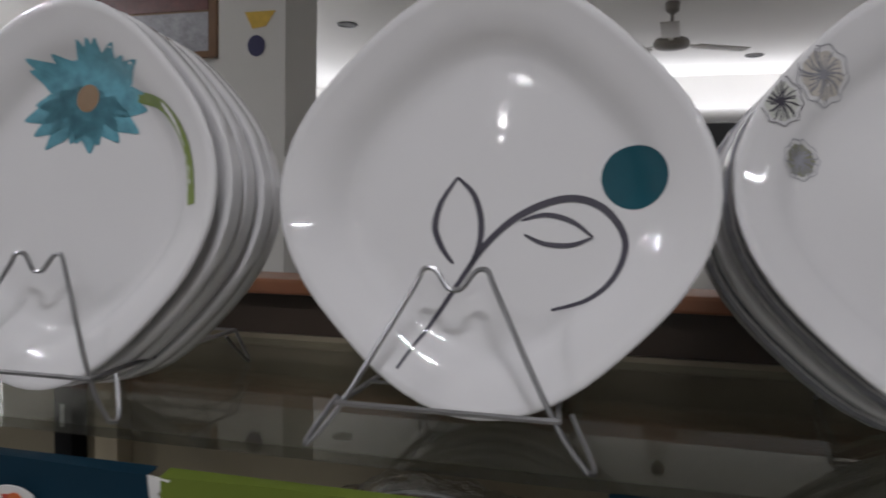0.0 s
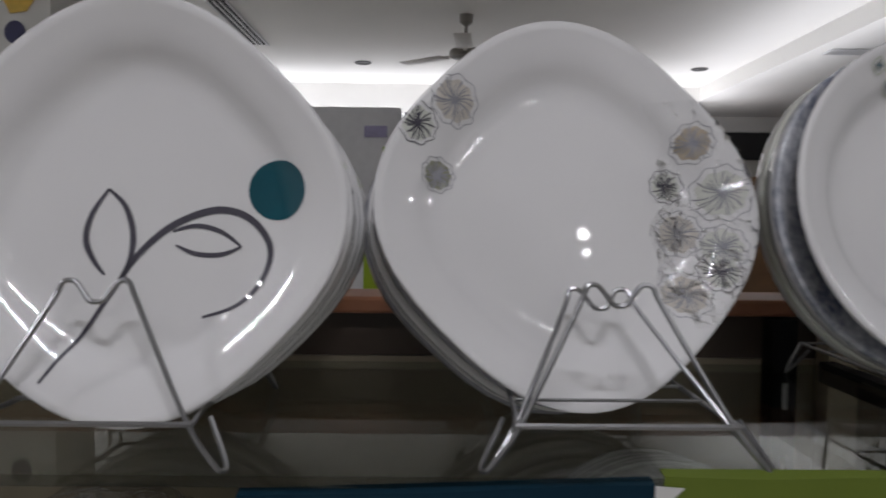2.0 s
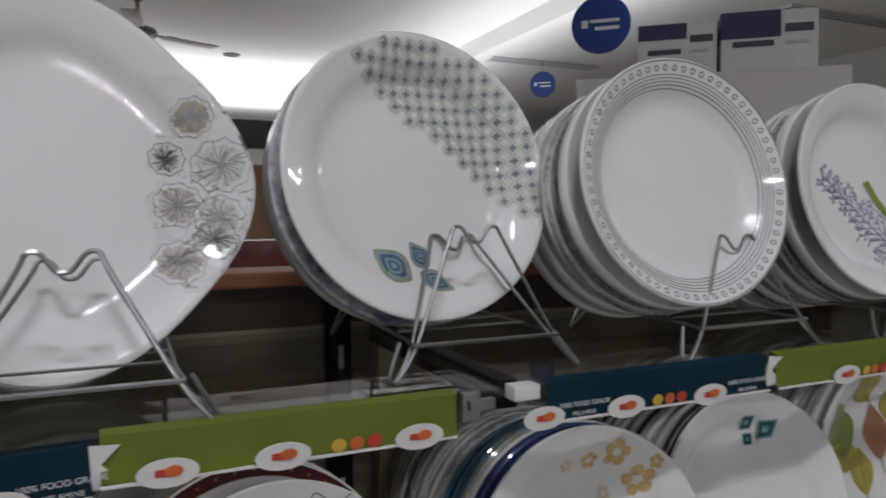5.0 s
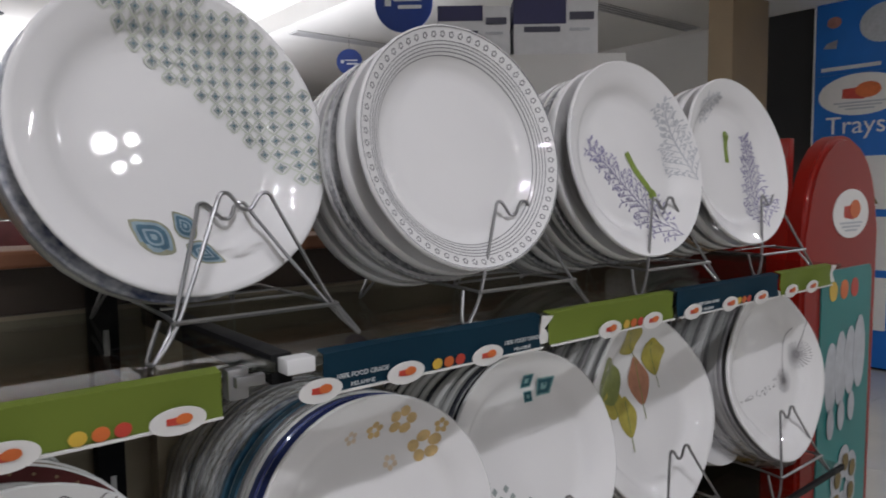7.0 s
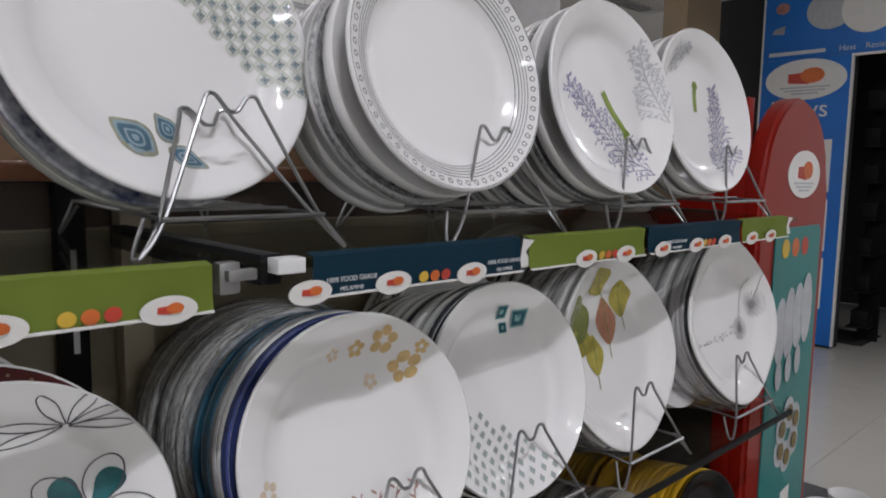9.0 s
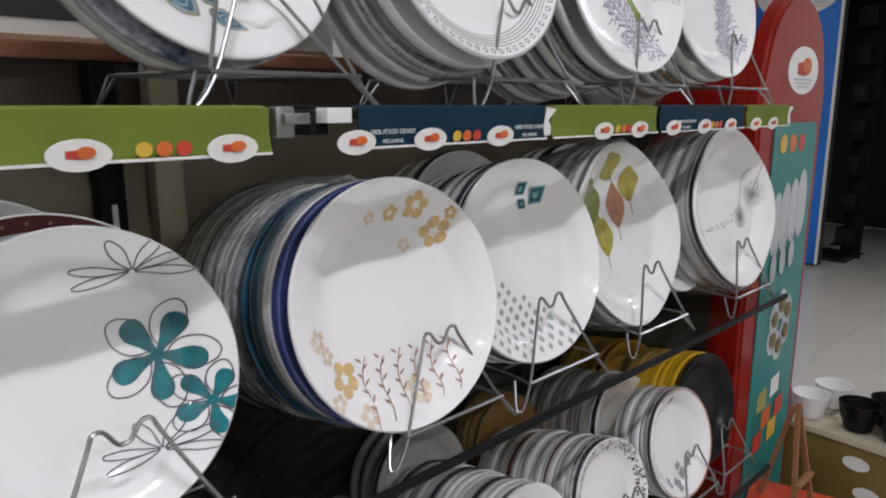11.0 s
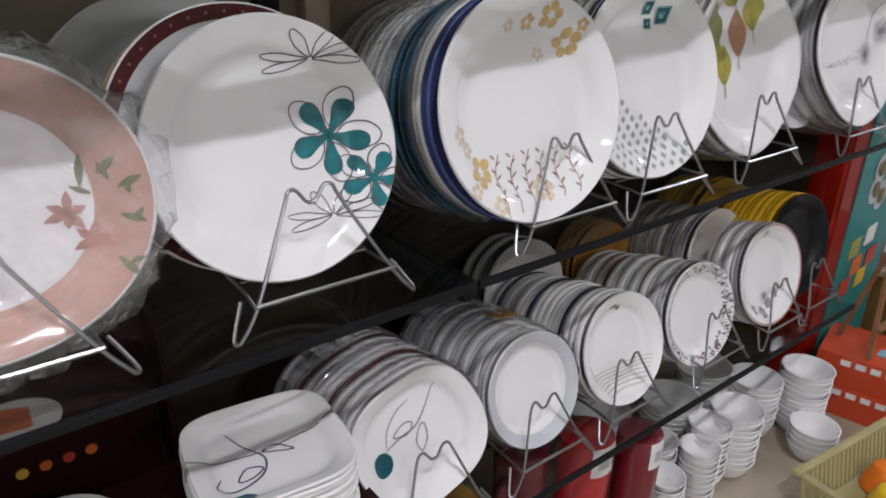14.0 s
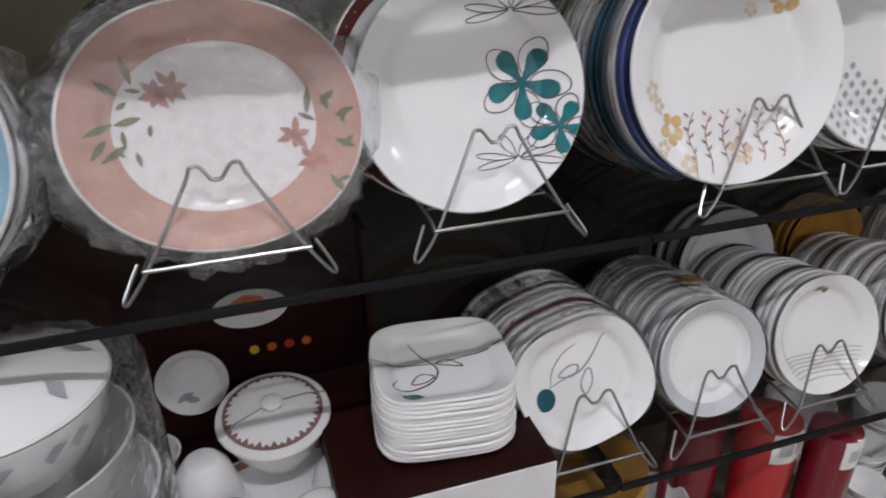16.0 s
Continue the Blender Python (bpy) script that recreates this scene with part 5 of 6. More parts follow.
pC5 = Plate(0.096, deep=0.8)
pc5 = stack(pC5, (1.422, 0.444, C + 0.118), 14, -3, 5, 0.0125, "white round side plate with slate roses and thin rim line", "white round side plate with thin rim line", "side plates with slate roses", rims=(("line_soft", 0.93, 0.99), None))
Print(pC5, 0.0005).ring(0.955, 0.98).put("rim_line", M["pinkfl"], pc5)
for x, y, r in ((-0.42, -0.62, 0.10), (-0.15, -0.74, 0.12), (0.12, -0.62, 0.13), (0.35, -0.48, 0.11), (0.0, -0.45, 0.09), (-0.05, 0.80, 0.09)):
    pr = Print(pC5, 0.0006)
    for k in range(5):
        pr.leaf(x, y, 72 * k + 15, r, r * 0.8)
    pr.put("rose_print", M["slate"], pc5)
rack(1.440, 0.396, C, w=0.060, tip=0.108)
stack(Plate(0.098, deep=0.8), (1.425, 0.560, C + 0.110), 10, 0, 11, 0.0135, "white side plate with slate rim in the back row", "white side plate with patterned rim in the back row", "back row side plates", rims=(("slate", 0.82, 0.99), None, ("line_soft", 0.86, 0.99)))
stack(Plate(0.095, deep=0.8), (1.02, 0.68, C + 0.108), 8, 0, 4, 0.0135, "pale side plate in the back row", "pale side plate with dark rim in the back row", "back row side plates", rims=(("blackrim", 0.82, 0.99), None), mixed=("greyplate", "white"))
stack(Plate(0.106, deep=0.8), (1.566, 0.470, C + 0.130), 10, -4, 9, 0.0125, "black melamine side plate in front of yellow ones", "mustard yellow melamine side plate in a stack", "yellow side plates", body="blackpl", mixed=("yellowpl", "yellowpl"))
stack(Plate(0.106, deep=0.8), (1.530, 0.615, C + 0.130), 10, -4, 7, 0.0135, "mustard yellow melamine side plate in the back row", "mustard yellow melamine side plate in a stack", "yellow side plates", body="yellowpl")
stack(Plate(0.085, deep=0.8), (1.25, 0.70, C + 0.095), 6, 0, 3, 0.0135, "amber brown side plate against the back panel", "amber brown side plate in a stack", "amber side plates", body="amber")
rack(1.590, 0.398, C, w=0.060, tip=0.108)

# square plates lying in a pile on a carton
bm = box_bm(0.300, 0.548, 0.345, 0.600, C + 0.001, 0.722, 0.002)
cart = tagged(part("carton", bm, M["darkred"]), "dark maroon carton with a pale front under the plate pile", "carton")
part("front_label", box_bm(0.302, 0.546, 0.3425, 0.3448, C + 0.003, 0.720), M["greycarton"], cart, "pale grey printed front", smooth=False)
pS = Plate(0.097, 4.2, 0, deep=0.55)
me_low = pS.mesh("square_plate", M["white"], 56, True, 0.0038)
for k in range(15):
    top = k == 14
    ob = new("square_plate", pS.mesh("square_plate", M["white"]) if top else me_low)
    ob.matrix_world = pose(0.442 + random.uniform(-0.002, 0.002), 0.450 + random.uniform(-0.002, 0.002), 0.7265 + 0.0055 * k, random.uniform(-0.4, 0.4), 0, -8 + random.uniform(-1.5, 1.5))
    tagged(ob, "white square side plate lying in a neat pile" if not top else "white square side plate with teal dot on top of pile", "plate", "pile of square plates")
Print(pS).disc(-0.42, -0.60, 0.13, 24, 0.8).put("teal_dot", M["teal"], ob, "teal dot")
pr = Print(pS)
pr.stroke([(-0.55, -0.18), (-0.62, -0.36), (-0.42, -0.42), (-0.15, -0.30), (-0.06, -0.05), (-0.22, 0.22), (-0.34, 0.52)], 0.026, taper=True)
pr.stroke([(-0.98, 0.10), (-0.5, 0.08), (-0.06, 0.05), (0.4, 0.14), (0.95, 0.20)], 0.018)
pr.stroke([(-0.06, 0.05), (0.10, 0.10), (0.26, -0.06), (0.10, -0.02)], 0.022, closed=True)
pr.stroke([(-0.40, -0.30), (-0.28, -0.14), (-0.12, -0.20), (-0.24, -0.30)], 0.022, closed=True)
pr.put("leaf_line_print", M["line"], ob, "dark grey leaf lines")

# dinner set in its display carton
root = empty("display_carton", "open dark red display carton behind the dinner set", "carton", m=pose(0, 0, C))
part("back_board", box_bm(-0.10, 0.385, 0.655, 0.662, 0.001, 0.335), M["darkred"], root, smooth=False)
part("base_board", box_bm(-0.10, 0.295, 0.36, 0.654, 0.001, 0.012), M["darkred"], root, smooth=False)
part("side_board", box_bm(0.388, 0.394, 0.605, 0.662, 0.001, 0.30), M["darkred"], root, smooth=False)
badge = part("badge", flat(oval(0.238, 0.186, 0.050, 0.029), 0.6545, 0.002), M["whitemetal"], root, "white oval badge")
part("emblem", flat([(0.207, 0.181), (0.257, 0.177), (0.257, 0.203), (0.233, 0.209), (0.207, 0.195)], 0.6520), M["orange"], badge, "orange block")
for k in range(4):
    part("spot", flat(oval(0.235 + 0.024 * k, 0.120, 0.0065, 0.0065, 14), 0.6545, 0.002), M[("yellowprint", "orange", "redprint", "orange")[k]], root)


def bowl_bm(r, h, foot=0.45, t=0.0035, seg=44):
    return lathe([(0, 0.006), (r * foot, 0.005), (r * 0.70, h * 0.25), (r * 0.88, h * 0.58), (r * 0.97, h * 0.93), (r, h), (r + t, h), (r + t * 0.6, h * 0.93), (r * 0.88 + t, h * 0.56), (r * 0.70 + t, h * 0.22), (r * foot + t, 0.002), (r * foot, 0.0), (0, 0.0)], seg)


CB = C + 0.013
tray = new("oval_platter", Plate(0.115, 2.0, 0, 0.085, 0.6).mesh("oval_platter", M["white"]))
tray.matrix_world = pose(0.245, 0.465, CB + 0.004, 0, 0, 12)
tagged(tray, "white oval platter with brown scalloped rim lying flat", "platter")
Print(Plate(0.115, 2.0, 0, 0.085, 0.6), 0.0006).ring(0.84, 0.95).put("rim_print", M["pinkfl"], tray)
tur = empty("tureen", "white lidded serving bowl with brown scalloped border", "tureen", m=pose(0.247, 0.535, CB + 0.028, 9) @ Matrix.Scale(0.9, 4))
part("bowl", bowl_bm(0.070, 0.068, 0.62), M["white"], tur)
lid = part("lid", lathe([(0.076, 0.069), (0.0785, 0.072), (0.077, 0.0755), (0.070, 0.077), (0.055, 0.083), (0.030, 0.0855), (0, 0.087)], 48), M["white"], tur, "white domed lid")
part("knob", lathe([(0.012, 0.086), (0.011, 0.092), (0.015, 0.097), (0.010, 0.101), (0, 0.102)], 24), M["white"], lid)
bm = bmesh.new()
for k in range(40):
    # a thin band with points that reach inwards
    a, b, c = (2 * math.pi * (k + q) / 40 for q in (0, 0.5, 1))
    tip = 0.056 if k % 2 else 0.060
    vs = [bm.verts.new((rr * math.cos(t), rr * math.sin(t), 0.0836 - (rr - 0.055) * 0.34)) for rr, t in ((0.068, a), (0.068, c), (0.064, c), (tip, b), (0.064, a))]
    bm.faces.new(vs)
part("scallop_print", bm, M["scallop"], lid, "dusky pink pointed border")
bm = bmesh.new()
tube(bm, [(-0.075, -0.028, 0.074), (-0.050, -0.016, 0.086), (0.0, 0.006, 0.089), (0.045, 0.012, 0.0875), (0.076, 0.020, 0.075)], 0.0011)
part("string", bm, M["slate"], lid, "thin grey packing string")
for x, y, r, h, up in ((0.158, 0.492, 0.038, 0.066, False), (0.180, 0.405, 0.050, 0.054, False), (0.282, 0.398, 0.042, 0.048, False), (0.085, 0.560, 0.040, 0.040, True), (0.318, 0.470, 0.036, 0.036, False)):
    ob = part("small_bowl", bowl_bm(r, h), M["white"])
    ob.matrix_world = pose(x, y, CB + (0.001 if up else h + 0.010), 0 if up else 180)
    tagged(ob, "small white melamine bowl of the dinner set" if up else "small white melamine bowl turned upside down", "bowl", "small dinner set bowls")
ob = new("saucer", Plate(0.047, deep=0.6).mesh("saucer", M["white"], 40))
ob.matrix_world = plate_pose(0.150, 0.640, CB + 0.088, 9)
tagged(ob, "small white saucer with grey leaves standing upright", "saucer")
Print(Plate(0.047, deep=0.6)).leaf(-0.5, -0.6, 20, 0.5, 0.2).leaf(0.1, -0.7, 160, 0.5, 0.2).put("leaf_print", M["slate"], ob)
ob = part("saucer_rest", box_bm(0.10, 0.20, 0.62, 0.652, CB, CB + 0.044, 0.002), M["darkred"])
tagged(ob, "dark red card rest under the saucer", "card rest")
for k, (r, z, h) in enumerate(((0.118, 0.0, 0.125), (0.108, 0.1, 0.10), (0.098, 0.17, 0.09))):
    ob = part("serving_bowl", bowl_bm(r, h, 0.5), M[("white", "greyplate", "white")[k]])
    ob.matrix_world = pose(0.004, 0.425, CB + z)
    tagged(ob, "large white serving bowl with grey leaf print, nested", "bowl", "nested serving bowls")
    for q in range(9):
        a = 2 * math.pi * q / 9 + k
        for d in (-0.16, 0.10):
            c = [(r * 0.945 + 0.0042, a + d, h * 0.66), (r * 0.99 + 0.0042, a + d + 0.16, h * 0.84), (r * 0.985 + 0.0042, a + d + 0.05, h * 0.86), (r * 0.93 + 0.0042, a + d - 0.05, h * 0.72)]
            bm = bmesh.new()
            bm.faces.new([bm.verts.new((rr * math.cos(t), rr * math.sin(t), zz)) for rr, t, zz in c])
            part("leaf_print", bm, M["slate"], ob, "grey leaf")
bl = empty("bowl_lid", "white domed lid with grey leaves on the serving bowls", "lid", m=pose(0.004, 0.425, CB + 0.2605))
part("dome", lathe([(0.1005, 0.0), (0.103, 0.003), (0.101, 0.007), (0.088, 0.012), (0.060, 0.023), (0.025, 0.030), (0, 0.031)], 48), M["white"], bl)
part("knob", lathe([(0.011, 0.030), (0.010, 0.037), (0.017, 0.043), (0.012, 0.048), (0, 0.049)], 24), M["white"], bl)
for q in range(7):
    bm = bmesh.new()
    a = 2 * math.pi * q / 7 + 0.3
    c = [(0.090, a, 0.0121), (0.076, a + 0.18, 0.0180), (0.062, a + 0.10, 0.0231), (0.076, a - 0.05, 0.0178)]
    bm.faces.new([bm.verts.new((rr * math.cos(t), rr * math.sin(t), zz + 0.0012)) for rr, t, zz in c])
    part("leaf_print", bm, M["slate"], bl, "grey leaf")
pw = Plate(0.130)
sleeve(pw, pose(0.004, 0.425, CB + 0.245), 0.235, "crumpled clear plastic bag round the serving bowls", 1.0, 9, front=0.035, crumple=0.006, tube_only=True)

# ---- base: bowls, jugs, basket ----
bowl_me = mesh_of("soup_bowl", bowl_bm(0.058, 0.052, 0.5), M["white"])
for x, y, n, s in ((1.40, 0.425, 10, 0.84), (1.655, 0.412, 10, 0.88), (1.545, 0.468, 9, 0.90), (1.265, 0.415, 9, 0.62), (1.33, 0.530, 9, 1.0), (1.49, 0.560, 9, 1.0), (1.160, 0.415, 8, 0.60), (1.18, 0.590, 9, 1.0), (1.585, 0.345, 4, 0.8), (1.215, 0.478, 9, 0.66), (1.325, 0.435, 10, 0.68)):
    for k in range(n):
        ob = new("soup_bowl", bowl_me)
        ob.matrix_world = pose(x + random.uniform(-0.0012, 0.0012), y + random.uniform(-0.0012, 0.0012), D + 0.001 + 0.0128 * k, random.uniform(-0.6, 0.6), random.uniform(-0.6, 0.6), 0) @ Matrix.Diagonal((s, s, s, 1))
        tagged(ob, "white melamine soup bowl in a nested pile", "bowl", "piles of soup bowls")


def jug(x, y, r, h, body, label, yaw=0):
    root = empty("jug", label, "jug", "red jugs", m=pose(x, y, D, 0, 0, yaw))
    part("body", lathe([(0, 0), (r * 0.86, 0.0), (r * 0.9, 0.006), (r * 0.95, h * 0.5), (r, h * 0.93), (r * 0.96, h * 0.985), (r * 0.8, h), (0, h * 1.004)], 36), M[body], root)
    bm = bmesh.new()
    tube(bm, soft([(r * 0.92, 0, h * 0.82), (r * 1.5, 0, h * 0.78), (r * 1.6, 0, h * 0.5), (r * 1.4, 0, h * 0.25), (r * 0.9, 0, h * 0.2)], 6), 0.008, 8)
    part("handle", bm, M[body], root)
    for name, a0, a1, z0, z1, q, m in (("sticker", -135, -62, 0.80, 0.985, 1.012, "paper"), ("lettering_bar", -122, -95, 0.85, 0.93, 1.022, "silverprint"), ("lettering_bar", -88, -74, 0.85, 0.93, 1.022, "silverprint")):
        bm = bmesh.new()
        rows = []
        for z in [z for z in (z0, 0.85, 0.93, 0.985) if z0 <= z <= z1]:
            rr = q * r * (0.95 + 0.05 * (z - 0.5) / 0.43 if z <= 0.93 else 1.0 - 0.04 * (z - 0.93) / 0.055)
            rows.append([bm.verts.new((rr * math.cos(radians(a0 + (a1 - a0) * k / 8)), rr * math.sin(radians(a0 + (a1 - a0) * k / 8)), z * h)) for k in range(9)])
        for u, v in zip(rows, rows[1:]):
            for k in range(8):
                bm.faces.new((u[k], u[k + 1], v[k + 1], v[k]))
        if name == "sticker":
            sticker = part(name, bm, M[m], root, "white price sticker")
        else:
            part(name, bm, M[m], sticker, "grey bar of lettering")


jug(1.055, 0.412, 0.038, 0.275, "maroonplastic", "maroon plastic jug with a white price sticker", 20)
jug(0.965, 0.450, 0.046, 0.290, "redplastic", "crimson plastic jug with a white price sticker", 10)
jug(0.872, 0.500, 0.044, 0.28, "maroonplastic", "dark maroon plastic jug standing under the glass shelf", 200)
for k in range(21):
    me = Plate(0.088, deep=0.7).mesh("amber_plate", M["amber"], 40, True, 0.007) if k == 0 else ob.data
    ob = new("amber_plate", me)
    ob.matrix_world = pose(0.672 + random.uniform(-0.003, 0.003), 0.485, D + 0.004 + k * 0.0115)
    tagged(ob, "amber brown melamine plate lying in a pile", "plate", "pile of amber plates")
for x, y, n in ((0.735, 0.390, 12), (0.635, 0.385, 8), (0.79, 0.47, 10)):
    for k in range(n):
        ob = new("soup_bowl", bowl_me)
        ob.matrix_world = pose(x, y, D + 0.001 + 0.0128 * k) @ Matrix.Diagonal((0.85, 0.85, 0.85, 1))
        tagged(ob, "white melamine soup bowl in a nested pile", "bowl", "piles of soup bowls")

bk = empty("basket", "pale olive plastic basket with slotted sides on the base", "basket", m=pose(1.56, 0.165, D, 0, 0, -6))
part("bottom", box_bm(-0.15, 0.15, -0.085, 0.085, 0.001, 0.005), M["basket"], bk, smooth=False)
for s in (-1, 1):
    part("rim", box_bm(-0.178, 0.178, s * 0.106 - 0.008, s * 0.106 + 0.008, 0.086, 0.094, 0.002), M["basket"], bk)
    part("rim", box_bm(s * 0.170 - 0.008, s * 0.170 + 0.008, -0.097, 0.097, 0.0862, 0.0938, 0.002), M["basket"], bk)
    for k in range(22):
        x = -0.155 + 0.31 * k / 21
        o = part("slat", box_bm(-0.0045, 0.0045, -0.0015, 0.0015, 0.005, 0.088), M["basket"], bk, smooth=False)
        o.matrix_basis = pose(x, s * 0.086, 0, -s * 12, 0, 0)
    for k in range(11):
        y = -0.08 + 0.16 * k / 10
        o = part("slat", box_bm(-0.0015, 0.0015, -0.0045, 0.0045, 0.005, 0.088), M["basket"], bk, smooth=False)
        o.matrix_basis = pose(s * 0.151, y, 0, 0, s * 11, 0)
for x, y, c, lab in ((1.60, 0.20, "orangeplastic", "round orange plastic cup lying in the basket"), (1.535, 0.165, "yellowplastic", "round yellow plastic cup lying in the basket"), (1.64, 0.13, "orangeplastic", "round orange plastic cup lying in the basket")):
    ob = part("plastic_cup", bowl_bm(0.038, 0.052, 0.6), M[c])
    ob.matrix_world = pose(x, y, D + 0.062, 180)
    tagged(ob, lab, "cup", "cups in the basket")

# ---- end pillar with printed front ----
EX0, EX1, EY = 1.765, 2.108, 0.475
root = empty("end_pillar", "glossy red arched end pillar with teal printed front", "display pillar", m=pose(0, 0, 0))
mid, hw = (EX0 + EX1) / 2, (EX1 - EX0) / 2
arch = [(EX0, D + 0.001), (EX1, D + 0.001), (EX1, 1.36)]
for k in range(1, 16):
    a = math.pi * k / 16
    arch.append((mid + hw * math.cos(a), 1.36 + 0.195 * math.sin(a) ** 0.9))
arch.append((EX0, 1.36))
bm = bmesh.new()
f = [bm.verts.new((x, EY, z)) for x, z in arch]
b = [bm.verts.new((x, EY + 0.035, z)) for x, z in arch]
bm.faces.new(f)
bm.faces.new(b)
for i in range(len(arch)):
    bm.faces.new((f[i], f[(i + 1) % len(arch)], b[(i + 1) % len(arch)], b[i]))
bmesh.ops.bevel(bm, geom=[e for e in bm.edges if all(abs(v.co.y - EY) < 1e-5 for v in e.verts)], offset=0.010, segments=3, affect="EDGES")
part("front_fin", bm, M["red"], root)
part("side_panel", box_bm(EX0 - 0.001, EX0 + 0.02, EY + 0.076, 0.86, A + 0.001, 1.545, 0.002), M["red"], root)
# inner side: red above the top shelf, dark brown below it
part("side_panel", box_bm(EX0 - 0.001, EX0 + 0.02, EY + 0.076, 0.86, D + 0.001, A, 0.002), M["lowerback"], root, "dark brown inner side below the top shelf")
part("front_return", box_bm(EX0 - 0.001, EX0 + 0.02, EY + 0.036, EY + 0.075, D + 0.001, 1.545, 0.002), M["red"], root)
part("rear_panel", box_bm(EX0 + 0.021, EX1, 0.83, 0.858, D + 0.001, 1.50, 0.002), M["red"], root)
logo(root, 1.965, 1.398, 0.088, 0.050, EY - 0.0005, True)
tp = part("printed_panel", flat([(1.832, D + 0.03), (2.078, D + 0.03), (2.078, 1.275), (2.066, 1.288), (1.832, 1.288)], EY - 0.0005, 0.003), M["tealpanel"], root, "teal printed panel", smooth=False)
py = EY - 0.0038
for k, c in enumerate(("yellowprint", "orange", "redprint")):
    part("spot", flat(oval(1.885 + 0.052 * k, 1.245, 0.019, 0.020, 20), py), M[c], root)
for k in range(4):
    z = 1.02 + 0.012 * k
    part("plate_picture", flat(oval(1.885 + 0.045 * k, z + 0.05, 0.030, 0.072 + 0.006 * (k % 2), 24), py - 0.0004 * k), M["silverprint"], root, "pale picture of stacked plates")
for k in range(3):
    part("cup_picture", flat(oval(1.885 + 0.05 * k, 0.975 + 0.01 * k, 0.016, 0.032, 18), py - 0.002), M["silverprint"], root)
for k in range(6):
    x, z = 1.925 + 0.035 * (k % 3), 0.80 + 0.05 * (k // 2) - 0.02 * (k % 3)
    part("dish_picture", flat(oval(x, z, 0.028, 0.036, 20), py - 0.0004 * k), M["silverprint"], root)
    part("dish_picture", flat(oval(x, z, 0.015, 0.019, 16), py - 0.003 - 0.0004 * k), M["browncarton"], root)
for k, (x, z, c) in enumerate(((1.90, 0.66, "leafyellow"), (1.97, 0.68, "paper"), (1.93, 0.61, "orange"), (1.89, 0.56, "redprint"), (1.97, 0.57, "yellowprint"), (2.0, 0.62, "redprint"))):
    part("carton_picture", flat([(x - 0.024, z - 0.026), (x + 0.024, z - 0.020), (x + 0.024, z + 0.026), (x - 0.024, z + 0.020)], py - 0.0004 * k), M[c], root)

# ---- cartons, easel and cups at the end of the unit ----
for k in range(2):
    root = empty("red_carton", "orange-red product carton stacked at the end of the unit", "carton", "red cartons", m=pose(1.862, 0.368, D + 0.001 + 0.0785 * k, 0, 0, 12 + 2 * k))
    part("box", box_bm(-0.082, 0.082, -0.100, 0.095, 0, 0.078, 0.0015), M["redcarton"], root)
    for q in range(4):
        part("lettering_bar", box_bm(-0.0845, -0.0824, 0.045 - 0.03 * q - 0.020, 0.045 - 0.03 * q, 0.055, 0.068), M["paper"], root, smooth=False)
    for q in range(3):
        part("lettering_bar", box_bm(-0.06 + 0.04 * q, -0.03 + 0.04 * q, -0.1025, -0.1004, 0.03, 0.044), M["paper"], root, smooth=False)
root = empty("easel", "small brown wooden display easel on the red cartons", "easel", m=pose(1.858, 0.380, D + 0.159))
for a, b in (((-0.055, -0.03, 0), (0.0, 0.0, 0.235)), ((0.055, -0.03, 0), (0.004, 0.0, 0.235)), ((0.0, 0.06, 0), (0.0, 0.008, 0.23))):
    bm = bmesh.new()
    tube(bm, [a, b], 0.0065, 4)
    part("leg", bm, M["easel"], root, smooth=False)
part("ledge", box_bm(-0.045, 0.045, -0.034, -0.020, 0.062, 0.072, 0.001), M["easel"], root)
ob = part("blue_sticker", box_bm(1.835, 1.87, 0.32, 0.347, D + 0.1585, D + 0.1595), M["skyrim"])
tagged(ob, "small blue sticker on top of the red carton", "sticker")
root = empty("brown_carton", "olive-brown cup carton with white badges and open top", "carton", m=pose(2.235, 0.345, 0, 0, 0, -4))
part("box", box_bm(-0.13, 0.15, -0.12, 0.14, 0.356, 0.528, 0.002), M["browncarton"], root)
part("side_flap", box_bm(-0.13, 0.15, -0.125, -0.1205, 0.357, 0.528), M["kraft"], root, "cream printed side", smooth=False)
part("tray_lid", box_bm(-0.136, 0.156, -0.128, 0.146, 0.529, 0.545, 0.002), M["kraft"], root, "cream cardboard tray")
for z, y in ((0.485, -0.04), (0.415, -0.07)):
    bm = flat(oval(0, 0, 0.030, 0.017, 20), 0, 0.0012)
    o = part("badge", bm, M["paper"], root, "white oval badge")
    o.matrix_basis = pose(-0.1306, y, z, 0, 0, -90)
root = empty("cream_carton", "cream cardboard carton with olive panels under the cup carton", "carton", m=pose(2.235, 0.345, 0, 0, 0, -2))
part("box", box_bm(-0.132, 0.15, -0.125, 0.14, 0.001, 0.354, 0.003), M["kraft"], root)
for z0, z1 in ((0.20, 0.33), (0.04, 0.17)):
    part("printed_panel", box_bm(-0.1345, -0.1322, -0.10, 0.11, z0, z1), M["browncarton"], root, "olive-brown printed panel", smooth=False)
cup_w = mesh_of("tea_cup", bowl_bm(0.042, 0.062, 0.6), M["white"])
cup_b = mesh_of("tea_cup", bowl_bm(0.044, 0.070, 0.62), M["blackpl"])
